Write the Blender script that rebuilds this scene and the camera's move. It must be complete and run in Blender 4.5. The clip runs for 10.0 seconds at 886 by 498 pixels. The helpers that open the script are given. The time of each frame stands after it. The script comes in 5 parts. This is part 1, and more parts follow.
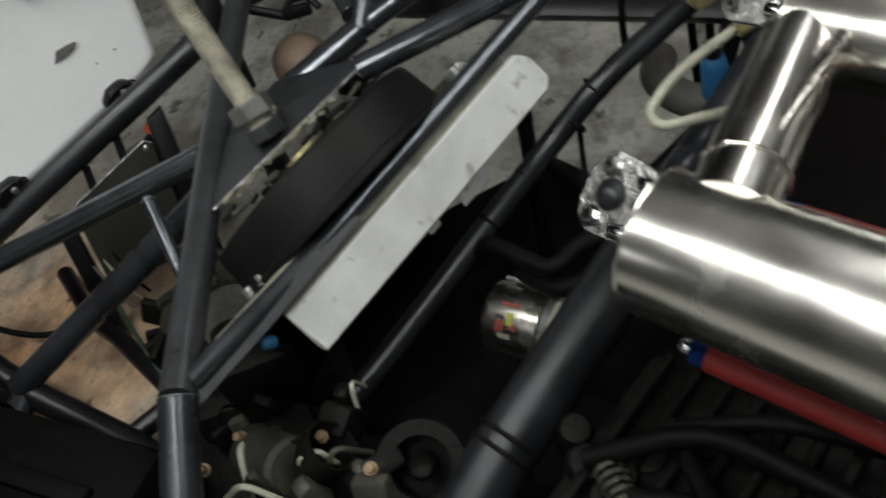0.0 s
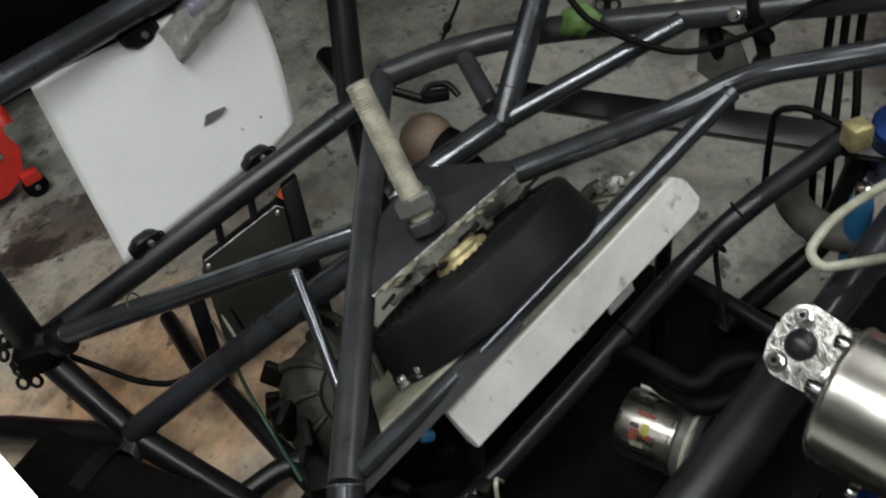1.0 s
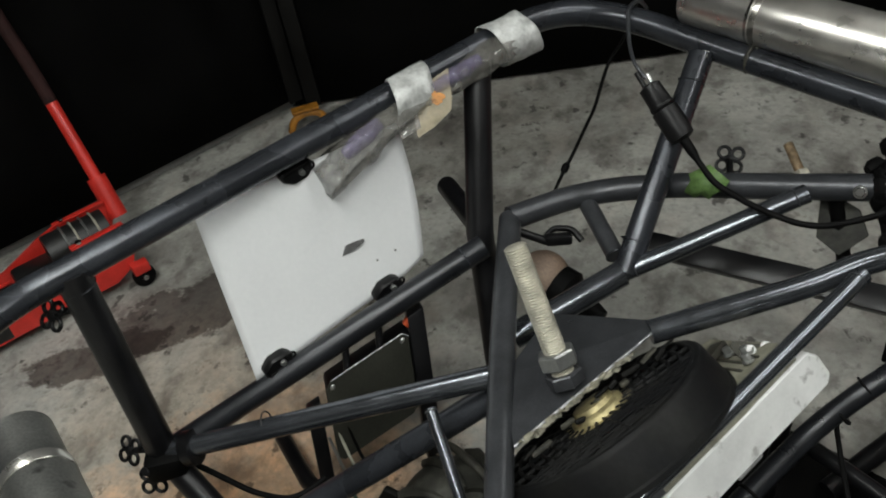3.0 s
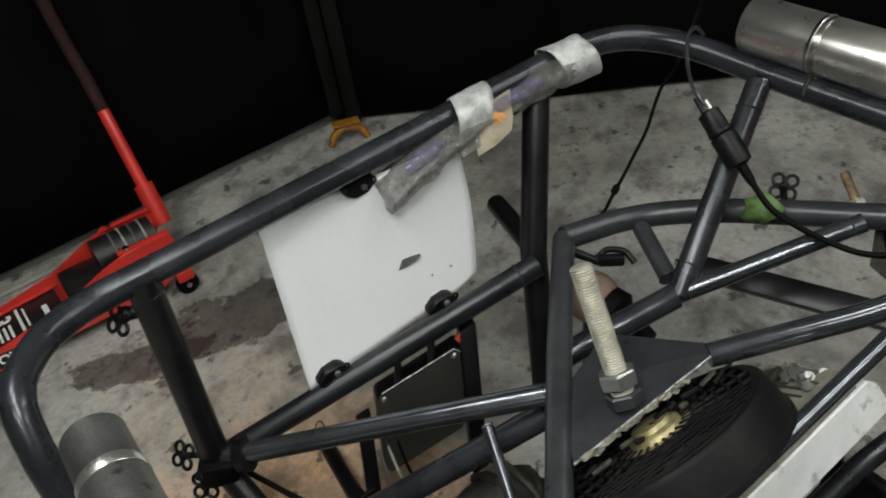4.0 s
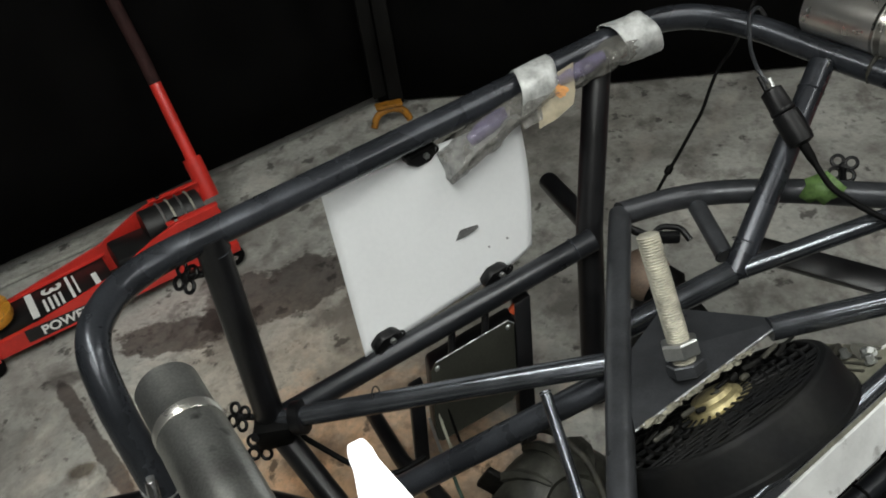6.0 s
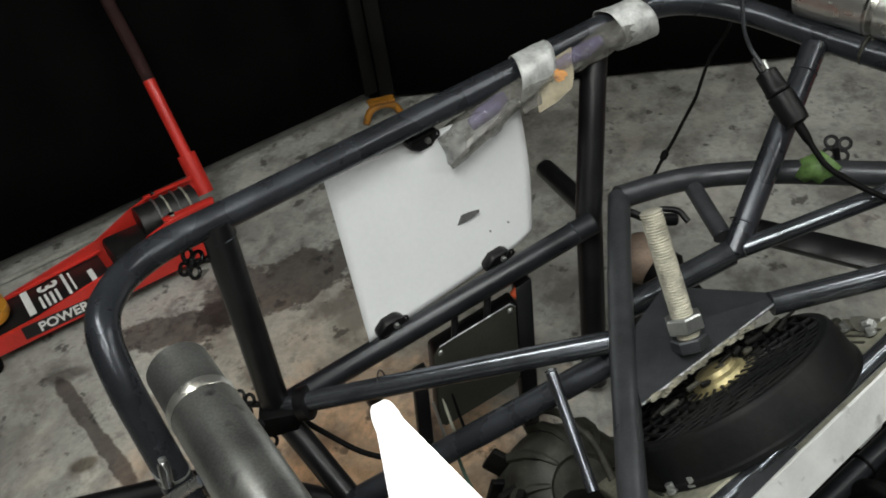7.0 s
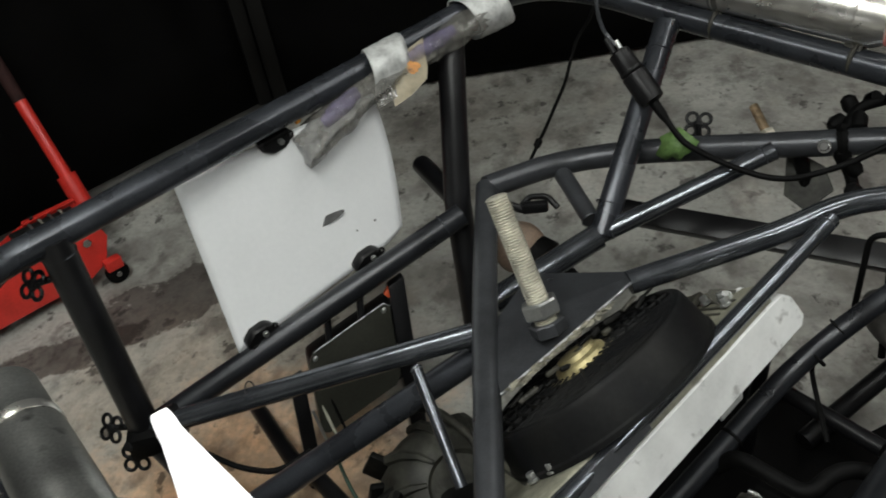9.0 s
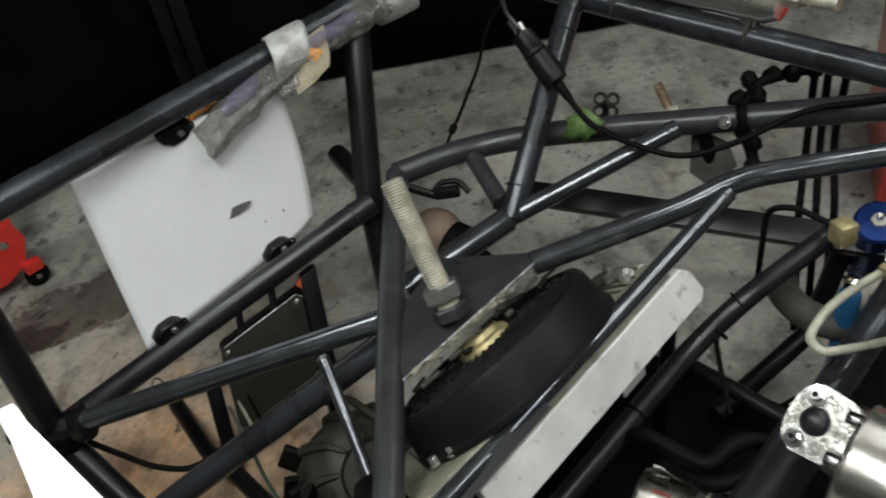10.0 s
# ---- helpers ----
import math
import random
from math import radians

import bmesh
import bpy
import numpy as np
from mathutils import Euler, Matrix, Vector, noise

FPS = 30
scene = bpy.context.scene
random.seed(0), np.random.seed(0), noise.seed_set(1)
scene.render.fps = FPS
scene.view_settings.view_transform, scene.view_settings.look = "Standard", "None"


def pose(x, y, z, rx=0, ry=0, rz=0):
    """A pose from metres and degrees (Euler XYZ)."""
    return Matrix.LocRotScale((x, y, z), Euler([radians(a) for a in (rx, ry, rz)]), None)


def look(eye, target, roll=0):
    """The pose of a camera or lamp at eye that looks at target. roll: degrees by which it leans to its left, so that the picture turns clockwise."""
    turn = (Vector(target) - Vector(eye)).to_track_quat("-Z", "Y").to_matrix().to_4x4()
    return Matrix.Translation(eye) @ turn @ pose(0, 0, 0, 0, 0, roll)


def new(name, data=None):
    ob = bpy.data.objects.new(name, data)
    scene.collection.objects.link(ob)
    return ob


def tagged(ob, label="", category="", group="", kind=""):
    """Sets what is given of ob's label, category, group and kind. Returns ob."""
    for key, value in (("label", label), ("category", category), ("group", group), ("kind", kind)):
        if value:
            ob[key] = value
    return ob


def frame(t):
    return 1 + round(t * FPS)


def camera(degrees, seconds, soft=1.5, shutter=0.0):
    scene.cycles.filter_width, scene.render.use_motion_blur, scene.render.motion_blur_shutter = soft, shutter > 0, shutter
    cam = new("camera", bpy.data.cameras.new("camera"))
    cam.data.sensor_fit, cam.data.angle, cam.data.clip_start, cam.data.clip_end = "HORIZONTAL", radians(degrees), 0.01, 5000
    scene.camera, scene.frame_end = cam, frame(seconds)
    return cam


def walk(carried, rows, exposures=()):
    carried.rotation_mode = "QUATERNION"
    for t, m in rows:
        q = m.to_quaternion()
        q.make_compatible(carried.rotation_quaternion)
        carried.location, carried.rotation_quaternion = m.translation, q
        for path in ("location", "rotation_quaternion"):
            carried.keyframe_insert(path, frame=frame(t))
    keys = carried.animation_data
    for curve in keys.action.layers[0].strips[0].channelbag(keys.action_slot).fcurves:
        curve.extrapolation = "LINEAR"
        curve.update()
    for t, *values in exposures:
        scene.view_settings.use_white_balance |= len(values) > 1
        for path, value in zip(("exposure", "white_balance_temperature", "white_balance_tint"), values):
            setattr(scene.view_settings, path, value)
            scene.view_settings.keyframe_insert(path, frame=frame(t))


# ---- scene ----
cam = camera(55.0, 10.0, soft=1.8, shutter=0.5)
PATH = [
    (0, (0.1238, 0.2729, 1.0274), (-0.2866, 1.2197, 0.0230), -21.3),
    (0.5, (0.0115, 0.2729, 1.0944), (-0.3946, 1.2355, 0.1037), -17.5),
    (1, (-0.0518, 0.2729, 1.1650), (-0.4565, 1.2586, 0.1966), -14.9),
    (1.5, (-0.0972, 0.2714, 1.2139), (-0.5026, 1.2766, 0.2650), -12.9),
    (2, (-0.1397, 0.2707, 1.2614), (-0.5638, 1.2967, 0.3442), -12.4),
    (2.5, (-0.1649, 0.2693, 1.2974), (-0.6077, 1.3082, 0.4039), -12.1),
    (4, (-0.2585, 0.2254, 1.3500), (-0.7308, 1.2874, 0.5004), -10.1),
    (4.5, (-0.2930, 0.1951, 1.3363), (-0.7812, 1.2470, 0.4824), -9.5),
    (5, (-0.3211, 0.1670, 1.3313), (-0.8208, 1.2110, 0.4745), -9.3),
    (5.5, (-0.3089, 0.1742, 1.3356), (-0.8107, 1.2218, 0.4846), -9.4),
    (7, (-0.3377, 0.1224, 1.3111), (-0.8136, 1.1873, 0.4666), -9.4),
    (7.5, (-0.3175, 0.1152, 1.3046), (-0.7697, 1.2002, 0.4723), -9.9),
    (8, (-0.2743, 0.1339, 1.2780), (-0.7178, 1.2161, 0.4378), -11.3),
    (8.5, (-0.2498, 0.1570, 1.2607), (-0.6761, 1.2456, 0.4198), -10.9),
    (9, (-0.2066, 0.1764, 1.2571), (-0.6041, 1.2722, 0.4118), -11.0),
    (9.5, (-0.1606, 0.2023, 1.2391), (-0.5486, 1.2895, 0.3787), -11.8),
    (10, (-0.1217, 0.1944, 1.2276), (-0.4579, 1.2967, 0.3643), -11.2),
]
EXPOSURES = [(0.0, -0.20), (1.0, -0.12), (2.5, 0.0), (5.0, 0.05), (7.0, 0.07), (9.0, -0.06), (10.0, -0.04)]
walk(cam, [(t, look(eye, target, roll)) for t, eye, target, roll in PATH], EXPOSURES)

# ---- light ----
world = bpy.data.worlds.new("workshop_air")
scene.world = world
world.use_nodes = True
world.node_tree.nodes["Background"].inputs[0].default_value = (0.75, 0.85, 1.0, 1)
world.node_tree.nodes["Background"].inputs[1].default_value = 0.006
scene.view_settings.exposure = 0.0
LAMPS = [((-0.78, 0.44, 1.95), -26, 18.5, 2.0), ((0.85, 1.9, 2.4), 62, 9.0, 1.8), ((-0.15, -0.88, 2.4), -26, 19.0, 1.8), ((1.25, 0.85, 2.0), 66, 11.0, 1.2)]


# ---- materials ----
def mat(name, base, rough=0.5, metal=0.0, scale=30.0, vary=0.25, bump=0.1, fine=220.0, second=None, spots=0.0, spot_color=(0.02, 0.02, 0.02), coat=0.0, spec=0.5):
    """Noise at two scales in colour, roughness and relief."""
    m = bpy.data.materials.new(name)
    m.use_nodes = True
    nt = m.node_tree
    N, L = nt.nodes, nt.links
    b = N["Principled BSDF"]
    tc = N.new("ShaderNodeTexCoord")
    big = N.new("ShaderNodeTexNoise")
    big.inputs["Scale"].default_value, big.inputs["Detail"].default_value = scale, 6
    L.new(tc.outputs["Object"], big.inputs["Vector"])
    small = N.new("ShaderNodeTexNoise")
    small.inputs["Scale"].default_value, small.inputs["Detail"].default_value = fine, 4
    L.new(tc.outputs["Object"], small.inputs["Vector"])
    ramp = N.new("ShaderNodeValToRGB")
    lo = second if second else tuple(c * (1 - vary) for c in base)
    hi = base if second else tuple(min(1, c * (1 + vary)) for c in base)
    ramp.color_ramp.elements[0].position, ramp.color_ramp.elements[0].color = 0.35, (*lo, 1)
    ramp.color_ramp.elements[1].position, ramp.color_ramp.elements[1].color = 0.65, (*hi, 1)
    L.new(big.outputs["Fac"], ramp.inputs["Fac"])
    mix = N.new("ShaderNodeMix")
    mix.data_type, mix.blend_type = "RGBA", "OVERLAY"
    mix.inputs["Factor"].default_value = min(0.6, vary + 0.1)
    L.new(ramp.outputs["Color"], mix.inputs[6])
    L.new(small.outputs["Fac"], mix.inputs[7])
    out = mix.outputs[2]
    if spots > 0:
        sp = N.new("ShaderNodeTexNoise")
        sp.inputs["Scale"].default_value, sp.inputs["Detail"].default_value = scale * 2.7, 3
        L.new(tc.outputs["Object"], sp.inputs["Vector"])
        cut = N.new("ShaderNodeMapRange")
        cut.inputs[1].default_value, cut.inputs[2].default_value = 0.62 - 0.12 * spots, 0.7
        L.new(sp.outputs["Fac"], cut.inputs[0])
        mix2 = N.new("ShaderNodeMix")
        mix2.data_type = "RGBA"
        mix2.inputs[7].default_value = (*spot_color, 1)
        L.new(cut.outputs[0], mix2.inputs["Factor"])
        L.new(out, mix2.inputs[6])
        out = mix2.outputs[2]
    L.new(out, b.inputs["Base Color"])
    rr = N.new("ShaderNodeMapRange")
    rr.inputs[3].default_value, rr.inputs[4].default_value = max(0.03, rough - 0.12), min(1, rough + 0.12)
    L.new(big.outputs["Fac"], rr.inputs[0])
    L.new(rr.outputs[0], b.inputs["Roughness"])
    b.inputs["Metallic"].default_value = metal
    b.inputs["Coat Weight"].default_value = coat
    b.inputs["Coat Roughness"].default_value = 0.12
    b.inputs["Specular IOR Level"].default_value = spec
    if bump:
        bp = N.new("ShaderNodeBump")
        bp.inputs["Strength"].default_value, bp.inputs["Distance"].default_value = bump, 0.004
        L.new(small.outputs["Fac"], bp.inputs["Height"])
        L.new(bp.outputs[0], b.inputs["Normal"])
    return m


STEEL = mat("grey_painted_steel", (0.043, 0.047, 0.055), 0.28, 0.55, 14, 0.25, 0.006, 300, coat=0.08)
BARE = mat("burnished_bare_steel", (0.125, 0.134, 0.15), 0.18, 0.82, 20, 0.2, 0.008, 300)
COATED = mat("dark_coated_pipe", (0.018, 0.0195, 0.023), 0.36, 0.4, 14, 0.3, 0.04)
DARK_STEEL = mat("dark_painted_steel", (0.02, 0.0215, 0.025), 0.3, 0.4, 14, 0.25, 0.02, 300)
STEEL_WORN = mat("worn_grey_steel", (0.058, 0.061, 0.067), 0.33, 0.45, 30, 0.14, 0.04, 260)
BLACK_STEEL = mat("black_painted_steel", (0.008, 0.008, 0.009), 0.34, 0.2, 16, 0.3, 0.05, 250)
WELD = mat("bare_weld_metal", (0.32, 0.33, 0.34), 0.35, 0.9, 90, 0.4, 0.3, 500)
BOARD = mat("white_plastic_sheet", (0.75, 0.765, 0.775), 0.42, 0.0, 5, 0.03, 0.02, 120)
INK = mat("dark_scuffed_slot", (0.09, 0.09, 0.09), 0.6, 0.0, 60, 0.4, 0.2)
RUBBER = mat("black_rubber", (0.0036, 0.0036, 0.0036), 0.58, 0.0, 40, 0.3, 0.1, spec=0.09)
PLASTIC = mat("black_plastic", (0.005, 0.005, 0.0055), 0.42, 0.0, 30, 0.3, 0.06, spec=0.28)
TAPE = mat("grey_duct_tape", (0.5, 0.51, 0.5), 0.42, 0.2, 40, 0.25, 0.35, 140)
ALU = mat("raw_aluminium_sheet", (0.80, 0.81, 0.80), 0.5, 0.12, 14, 0.1, 0.12, 160, spots=0.12, spot_color=(0.45, 0.45, 0.44))
STAINLESS = mat("polished_stainless", (0.82, 0.80, 0.76), 0.24, 1.0, 18, 0.06, 0.01, 300)
BRUSHED = mat("brushed_stainless", (0.52, 0.5, 0.46), 0.27, 1.0, 24, 0.12, 0.03, 420)
DULL = mat("dull_heat_stained_steel", (0.5, 0.51, 0.5), 0.36, 0.9, 9, 0.13, 0.06, 300)
GALV = mat("zinc_plated_thread", (0.5, 0.48, 0.4), 0.5, 0.5, 40, 0.2, 0.15)
CAST_ALU = mat("machined_alloy_plate", (0.34, 0.34, 0.325), 0.26, 0.95, 45, 0.35, 0.25, 160)
CHROME = mat("chromed_steel", (0.75, 0.75, 0.76), 0.12, 1.0, 30, 0.05, 0.0)
BRASS = mat("dusty_brass", (0.42, 0.36, 0.19), 0.45, 0.6, 50, 0.3, 0.2)
SHROUD = mat("dusty_black_fan_plastic", (0.0055, 0.0058, 0.0065), 0.5, 0.0, 12, 0.45, 0.09, 130, second=(0.0105, 0.0105, 0.010), spec=0.15)
DUSTY = mat("dusty_beige_core", (0.30, 0.29, 0.225), 0.65, 0.1, 22, 0.3, 0.25, 120, second=(0.16, 0.155, 0.12))
OLIVE = mat("dirty_olive_casting", (0.068, 0.065, 0.05), 0.6, 0.15, 35, 0.4, 0.35, 120, second=(0.03, 0.029, 0.024))
GREASE = mat("oily_engine_casting", (0.008, 0.0078, 0.0068), 0.55, 0.0, 30, 0.5, 0.4, 110, second=(0.0025, 0.0025, 0.0025), spec=0.12)
PANEL = mat("dark_olive_panel", (0.032, 0.033, 0.026), 0.45, 0.3, 10, 0.2, 0.05)
RED = mat("red_enamel", (0.62, 0.035, 0.025), 0.35, 0.0, 14, 0.12, 0.03, 140, coat=0.3)
RED_ANOD = mat("red_anodised_rail", (0.13, 0.004, 0.0025), 0.7, 0.0, 20, 0.15, 0.04)
BLUE = mat("blue_anodised_fitting", (0.014, 0.045, 0.2), 0.3, 0.7, 30, 0.2, 0.03)
BLUE_P = mat("blue_bottle_plastic", (0.02, 0.11, 0.24), 0.4, 0.0, 30, 0.15, 0.03)
YELLOW = mat("yellow_enamel", (0.6, 0.27, 0.03), 0.45, 0.0, 22, 0.2, 0.08, spots=0.2, spot_color=(0.18, 0.12, 0.06))
STAND = mat("dirty_yellow_enamel", (0.36, 0.15, 0.015), 0.5, 0.0, 22, 0.3, 0.1, spots=0.4, spot_color=(0.06, 0.04, 0.02))
WHITE_INK = mat("white_print", (0.8, 0.8, 0.78), 0.5, 0.0, 60, 0.05, 0.0)
DECAL = mat("black_decal", (0.012, 0.012, 0.012), 0.4, 0.0, 40, 0.2, 0.0)
FILTER = mat("dark_filter_bottom", (0.1, 0.1, 0.095), 0.5, 0.4, 30, 0.3, 0.1)
STICK_R = mat("red_sticker_print", (0.19, 0.045, 0.03), 0.4, 0.0, 60, 0.2, 0.0)
STICK_Y = mat("yellow_sticker_print", (0.32, 0.31, 0.05), 0.4, 0.0, 60, 0.2, 0.0)
LEAF = mat("green_leaf", (0.105, 0.185, 0.055), 0.5, 0.0, 70, 0.3, 0.2)
HOSE = mat("milky_clear_hose", (0.42, 0.42, 0.34), 0.35, 0.0, 40, 0.15, 0.05)
BALL = mat("tan_rubber_ball", (0.3, 0.21, 0.15), 0.6, 0.0, 14, 0.3, 0.1, second=(0.2, 0.15, 0.12))
CURTAIN = mat("black_tarpaulin", (0.0022, 0.0021, 0.0021), 0.7, 0.0, 5, 0.4, 0.05, spec=0.06)
HEM = mat("tarpaulin_hem", (0.006, 0.0058, 0.0055), 0.6, 0.0, 5, 0.4, 0.05, spec=0.2)
SKIRT = mat("grey_skirting_paint", (0.30, 0.30, 0.27), 0.6, 0.0, 8, 0.3, 0.1)
WALLM = mat("dark_wall_paint", (0.24, 0.24, 0.23), 0.8, 0.0, 3, 0.3, 0.1)
CEIL = mat("grey_ceiling_paint", (0.7, 0.7, 0.68), 0.85, 0.0, 3, 0.2, 0.1)
ORANGE_LENS = mat("orange_lens", (0.42, 0.075, 0.03), 0.2, 0.0, 40, 0.3, 0.05)
CASTING = mat("greyish_olive_casting", (0.050, 0.050, 0.041), 0.5, 0.15, 26, 0.45, 0.3, 110, second=(0.018, 0.018, 0.015), spec=0.35)
EXHAUST = mat("heat_stained_steel", (0.52, 0.53, 0.50), 0.34, 0.92, 7, 0.3, 0.10, 300, second=(0.25, 0.25, 0.24), spots=0.06, spot_color=(0.1, 0.095, 0.09))
CANISTER = mat("satin_steel_canister", (0.86, 0.84, 0.79), 0.30, 0.94, 24, 0.08, 0.02, 420)
RUST_SPOT = mat("orange_rust_print", (0.55, 0.24, 0.06), 0.6, 0.0, 60, 0.3, 0.1)
RUST = mat("rusty_bolt", (0.24, 0.17, 0.1), 0.6, 0.4, 60, 0.4, 0.3)


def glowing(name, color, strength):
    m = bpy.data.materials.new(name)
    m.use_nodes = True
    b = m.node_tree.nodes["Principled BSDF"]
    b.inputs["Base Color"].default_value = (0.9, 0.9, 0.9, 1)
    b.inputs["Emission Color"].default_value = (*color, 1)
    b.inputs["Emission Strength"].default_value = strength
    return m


def film(name, color, alpha, rough):
    m = bpy.data.materials.new(name)
    m.use_nodes = True
    nt = m.node_tree
    b = nt.nodes["Principled BSDF"]
    b.inputs["Base Color"].default_value = (*color, 1)
    b.inputs["Roughness"].default_value = rough
    tc = nt.nodes.new("ShaderNodeTexCoord")
    no = nt.nodes.new("ShaderNodeTexNoise")
    no.inputs["Scale"].default_value, no.inputs["Detail"].default_value = 45, 5
    nt.links.new(tc.outputs["Object"], no.inputs["Vector"])
    mr = nt.nodes.new("ShaderNodeMapRange")
    mr.inputs[1].default_value, mr.inputs[2].default_value = 0.3, 0.7
    mr.inputs[3].default_value, mr.inputs[4].default_value = alpha - 0.22, alpha + 0.22
    nt.links.new(no.outputs["Fac"], mr.inputs[0])
    nt.links.new(mr.outputs[0], b.inputs["Alpha"])
    bp = nt.nodes.new("ShaderNodeBump")
    bp.inputs["Strength"].default_value, bp.inputs["Distance"].default_value = 0.6, 0.006
    nt.links.new(no.outputs["Fac"], bp.inputs["Height"])
    nt.links.new(bp.outputs[0], b.inputs["Normal"])
    return m


BAG = film("clear_crumpled_polythene", (0.17, 0.165, 0.15), 0.62, 0.08)
BAG_PURPLE = film("purple_printed_polythene", (0.19, 0.165, 0.28), 0.42, 0.1)
BAG_YELLOW = film("yellowed_paper_tag", (0.33, 0.28, 0.18), 0.72, 0.4)
LAMP_GLOW = glowing("lamp_diffuser", (1.0, 0.99, 0.96), 6.0)
# Emission added to make the blade burn out to white.
WHITE_GLOW = glowing("white_with_added_glow", (1.0, 1.0, 1.0), 1.2)


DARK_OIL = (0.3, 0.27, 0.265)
STAINS_AND_GLOW = [(-1.45, 1.58, 0.30, 0.115, 0.75, DARK_OIL, 0.98, 0.07), (-1.63, 1.37, 0.17, 0.075, 0.7, DARK_OIL, 0.98, 0.07), (-1.6, 0.94, 0.03, 0.022, 0.3, (0.35, 0.3, 0.25), 0.9, 0.2),
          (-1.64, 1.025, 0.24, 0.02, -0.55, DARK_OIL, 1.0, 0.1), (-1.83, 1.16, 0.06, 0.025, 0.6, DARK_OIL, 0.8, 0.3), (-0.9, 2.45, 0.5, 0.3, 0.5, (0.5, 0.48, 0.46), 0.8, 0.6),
          # Orange glow under the frame painted in as tint, then a paler warm patch.
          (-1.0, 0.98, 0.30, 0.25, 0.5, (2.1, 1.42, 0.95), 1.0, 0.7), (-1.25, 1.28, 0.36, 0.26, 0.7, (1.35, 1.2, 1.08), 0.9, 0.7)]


def concrete():
    m = mat("worn_concrete", (0.41, 0.41, 0.375), 0.72, 0.0, 2.6, 0.2, 0.35, 60)
    nt = m.node_tree
    N, L = nt.nodes, nt.links
    b = N["Principled BSDF"]
    src = b.inputs["Base Color"].links[0].from_socket
    geo = N.new("ShaderNodeTexCoord")
    out = src
    # wet-looking stains, smears and specks, each with its own size
    for scale, lo, hi, color, amount, stretch in ((1.6, 0.50, 0.66, (0.15, 0.138, 0.126), 0.55, 1.0), (4.2, 0.48, 0.62, (0.16, 0.15, 0.134), 0.7, 0.8), (10, 0.51, 0.64, (0.13, 0.12, 0.108), 0.75, 0.7), (28, 0.55, 0.68, (0.12, 0.113, 0.104), 0.55, 1.0),
                                                  (15, 0.60, 0.65, (0.06, 0.055, 0.05), 0.85, 0.8), (6, 0.54, 0.68, (0.52, 0.49, 0.44), 0.6, 0.6), (95, 0.55, 0.72, (0.17, 0.16, 0.15), 0.35, 1.0)):
        mp = N.new("ShaderNodeMapping")
        mp.inputs["Scale"].default_value = (1, stretch, 1)
        mp.inputs["Rotation"].default_value = (0, 0, 0.6)
        mp.inputs["Location"].default_value = (scale * 0.37, 1.3, 0)
        L.new(geo.outputs["Object"], mp.inputs["Vector"])
        no = N.new("ShaderNodeTexNoise")
        no.inputs["Scale"].default_value, no.inputs["Detail"].default_value, no.inputs["Roughness"].default_value = scale, 8, 0.62
        L.new(mp.outputs[0], no.inputs["Vector"])
        mr = N.new("ShaderNodeMapRange")
        mr.inputs[1].default_value, mr.inputs[2].default_value, mr.inputs[4].default_value = lo, hi, amount
        L.new(no.outputs["Fac"], mr.inputs[0])
        mx = N.new("ShaderNodeMix")
        mx.data_type = "RGBA"
        L.new(mr.outputs[0], mx.inputs["Factor"])
        L.new(out, mx.inputs[6])
        mx.inputs[7].default_value = (*color, 1)
        out = mx.outputs[2]
    # oil patches, a soft dark and a pale patch, and an orange glow painted as tint, with ragged edges: place, half
    # sizes, turn, colour, strength
    wob = N.new("ShaderNodeTexNoise")
    wob.inputs["Scale"].default_value, wob.inputs["Detail"].default_value, wob.inputs["Roughness"].default_value = 7, 9, 0.66
    L.new(geo.outputs["Object"], wob.inputs["Vector"])
    for cx, cy, rx, ry, turn, color, amount, soft in STAINS_AND_GLOW:
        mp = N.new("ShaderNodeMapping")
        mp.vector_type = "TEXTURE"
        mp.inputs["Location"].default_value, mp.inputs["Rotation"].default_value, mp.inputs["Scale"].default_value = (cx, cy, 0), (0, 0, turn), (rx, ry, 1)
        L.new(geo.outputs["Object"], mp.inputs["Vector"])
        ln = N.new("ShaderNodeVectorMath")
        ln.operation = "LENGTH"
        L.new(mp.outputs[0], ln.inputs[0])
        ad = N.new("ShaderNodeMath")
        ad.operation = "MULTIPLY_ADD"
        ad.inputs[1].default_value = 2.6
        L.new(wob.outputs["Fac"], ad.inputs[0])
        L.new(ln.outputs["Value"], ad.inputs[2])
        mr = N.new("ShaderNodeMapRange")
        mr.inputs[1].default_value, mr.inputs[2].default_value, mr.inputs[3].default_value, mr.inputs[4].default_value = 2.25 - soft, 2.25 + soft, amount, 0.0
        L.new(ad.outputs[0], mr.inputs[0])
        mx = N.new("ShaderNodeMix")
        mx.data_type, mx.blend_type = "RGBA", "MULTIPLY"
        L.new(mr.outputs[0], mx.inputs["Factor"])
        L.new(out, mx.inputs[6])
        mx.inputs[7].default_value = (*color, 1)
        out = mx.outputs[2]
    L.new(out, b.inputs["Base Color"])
    return m


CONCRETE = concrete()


# ---- mesh helpers ----
def V3(*a):
    return Vector(a)


def obj(name, bm, material, parent=None, smooth=True):
    me = bpy.data.meshes.new(name)
    bmesh.ops.recalc_face_normals(bm, faces=bm.faces)
    bm.to_mesh(me)
    bm.free()
    if material:
        me.materials.append(material)
    if smooth:
        me.polygons.foreach_set("use_smooth", [True] * len(me.polygons))
        me.set_sharp_from_angle(angle=radians(38))
    ob = new(name, me)
    if parent:
        ob.parent = parent
    return ob


def part(name, bm, material, parent, label="", smooth=True):
    ob = obj(name, bm, material, parent, smooth)
    return tagged(ob, label)


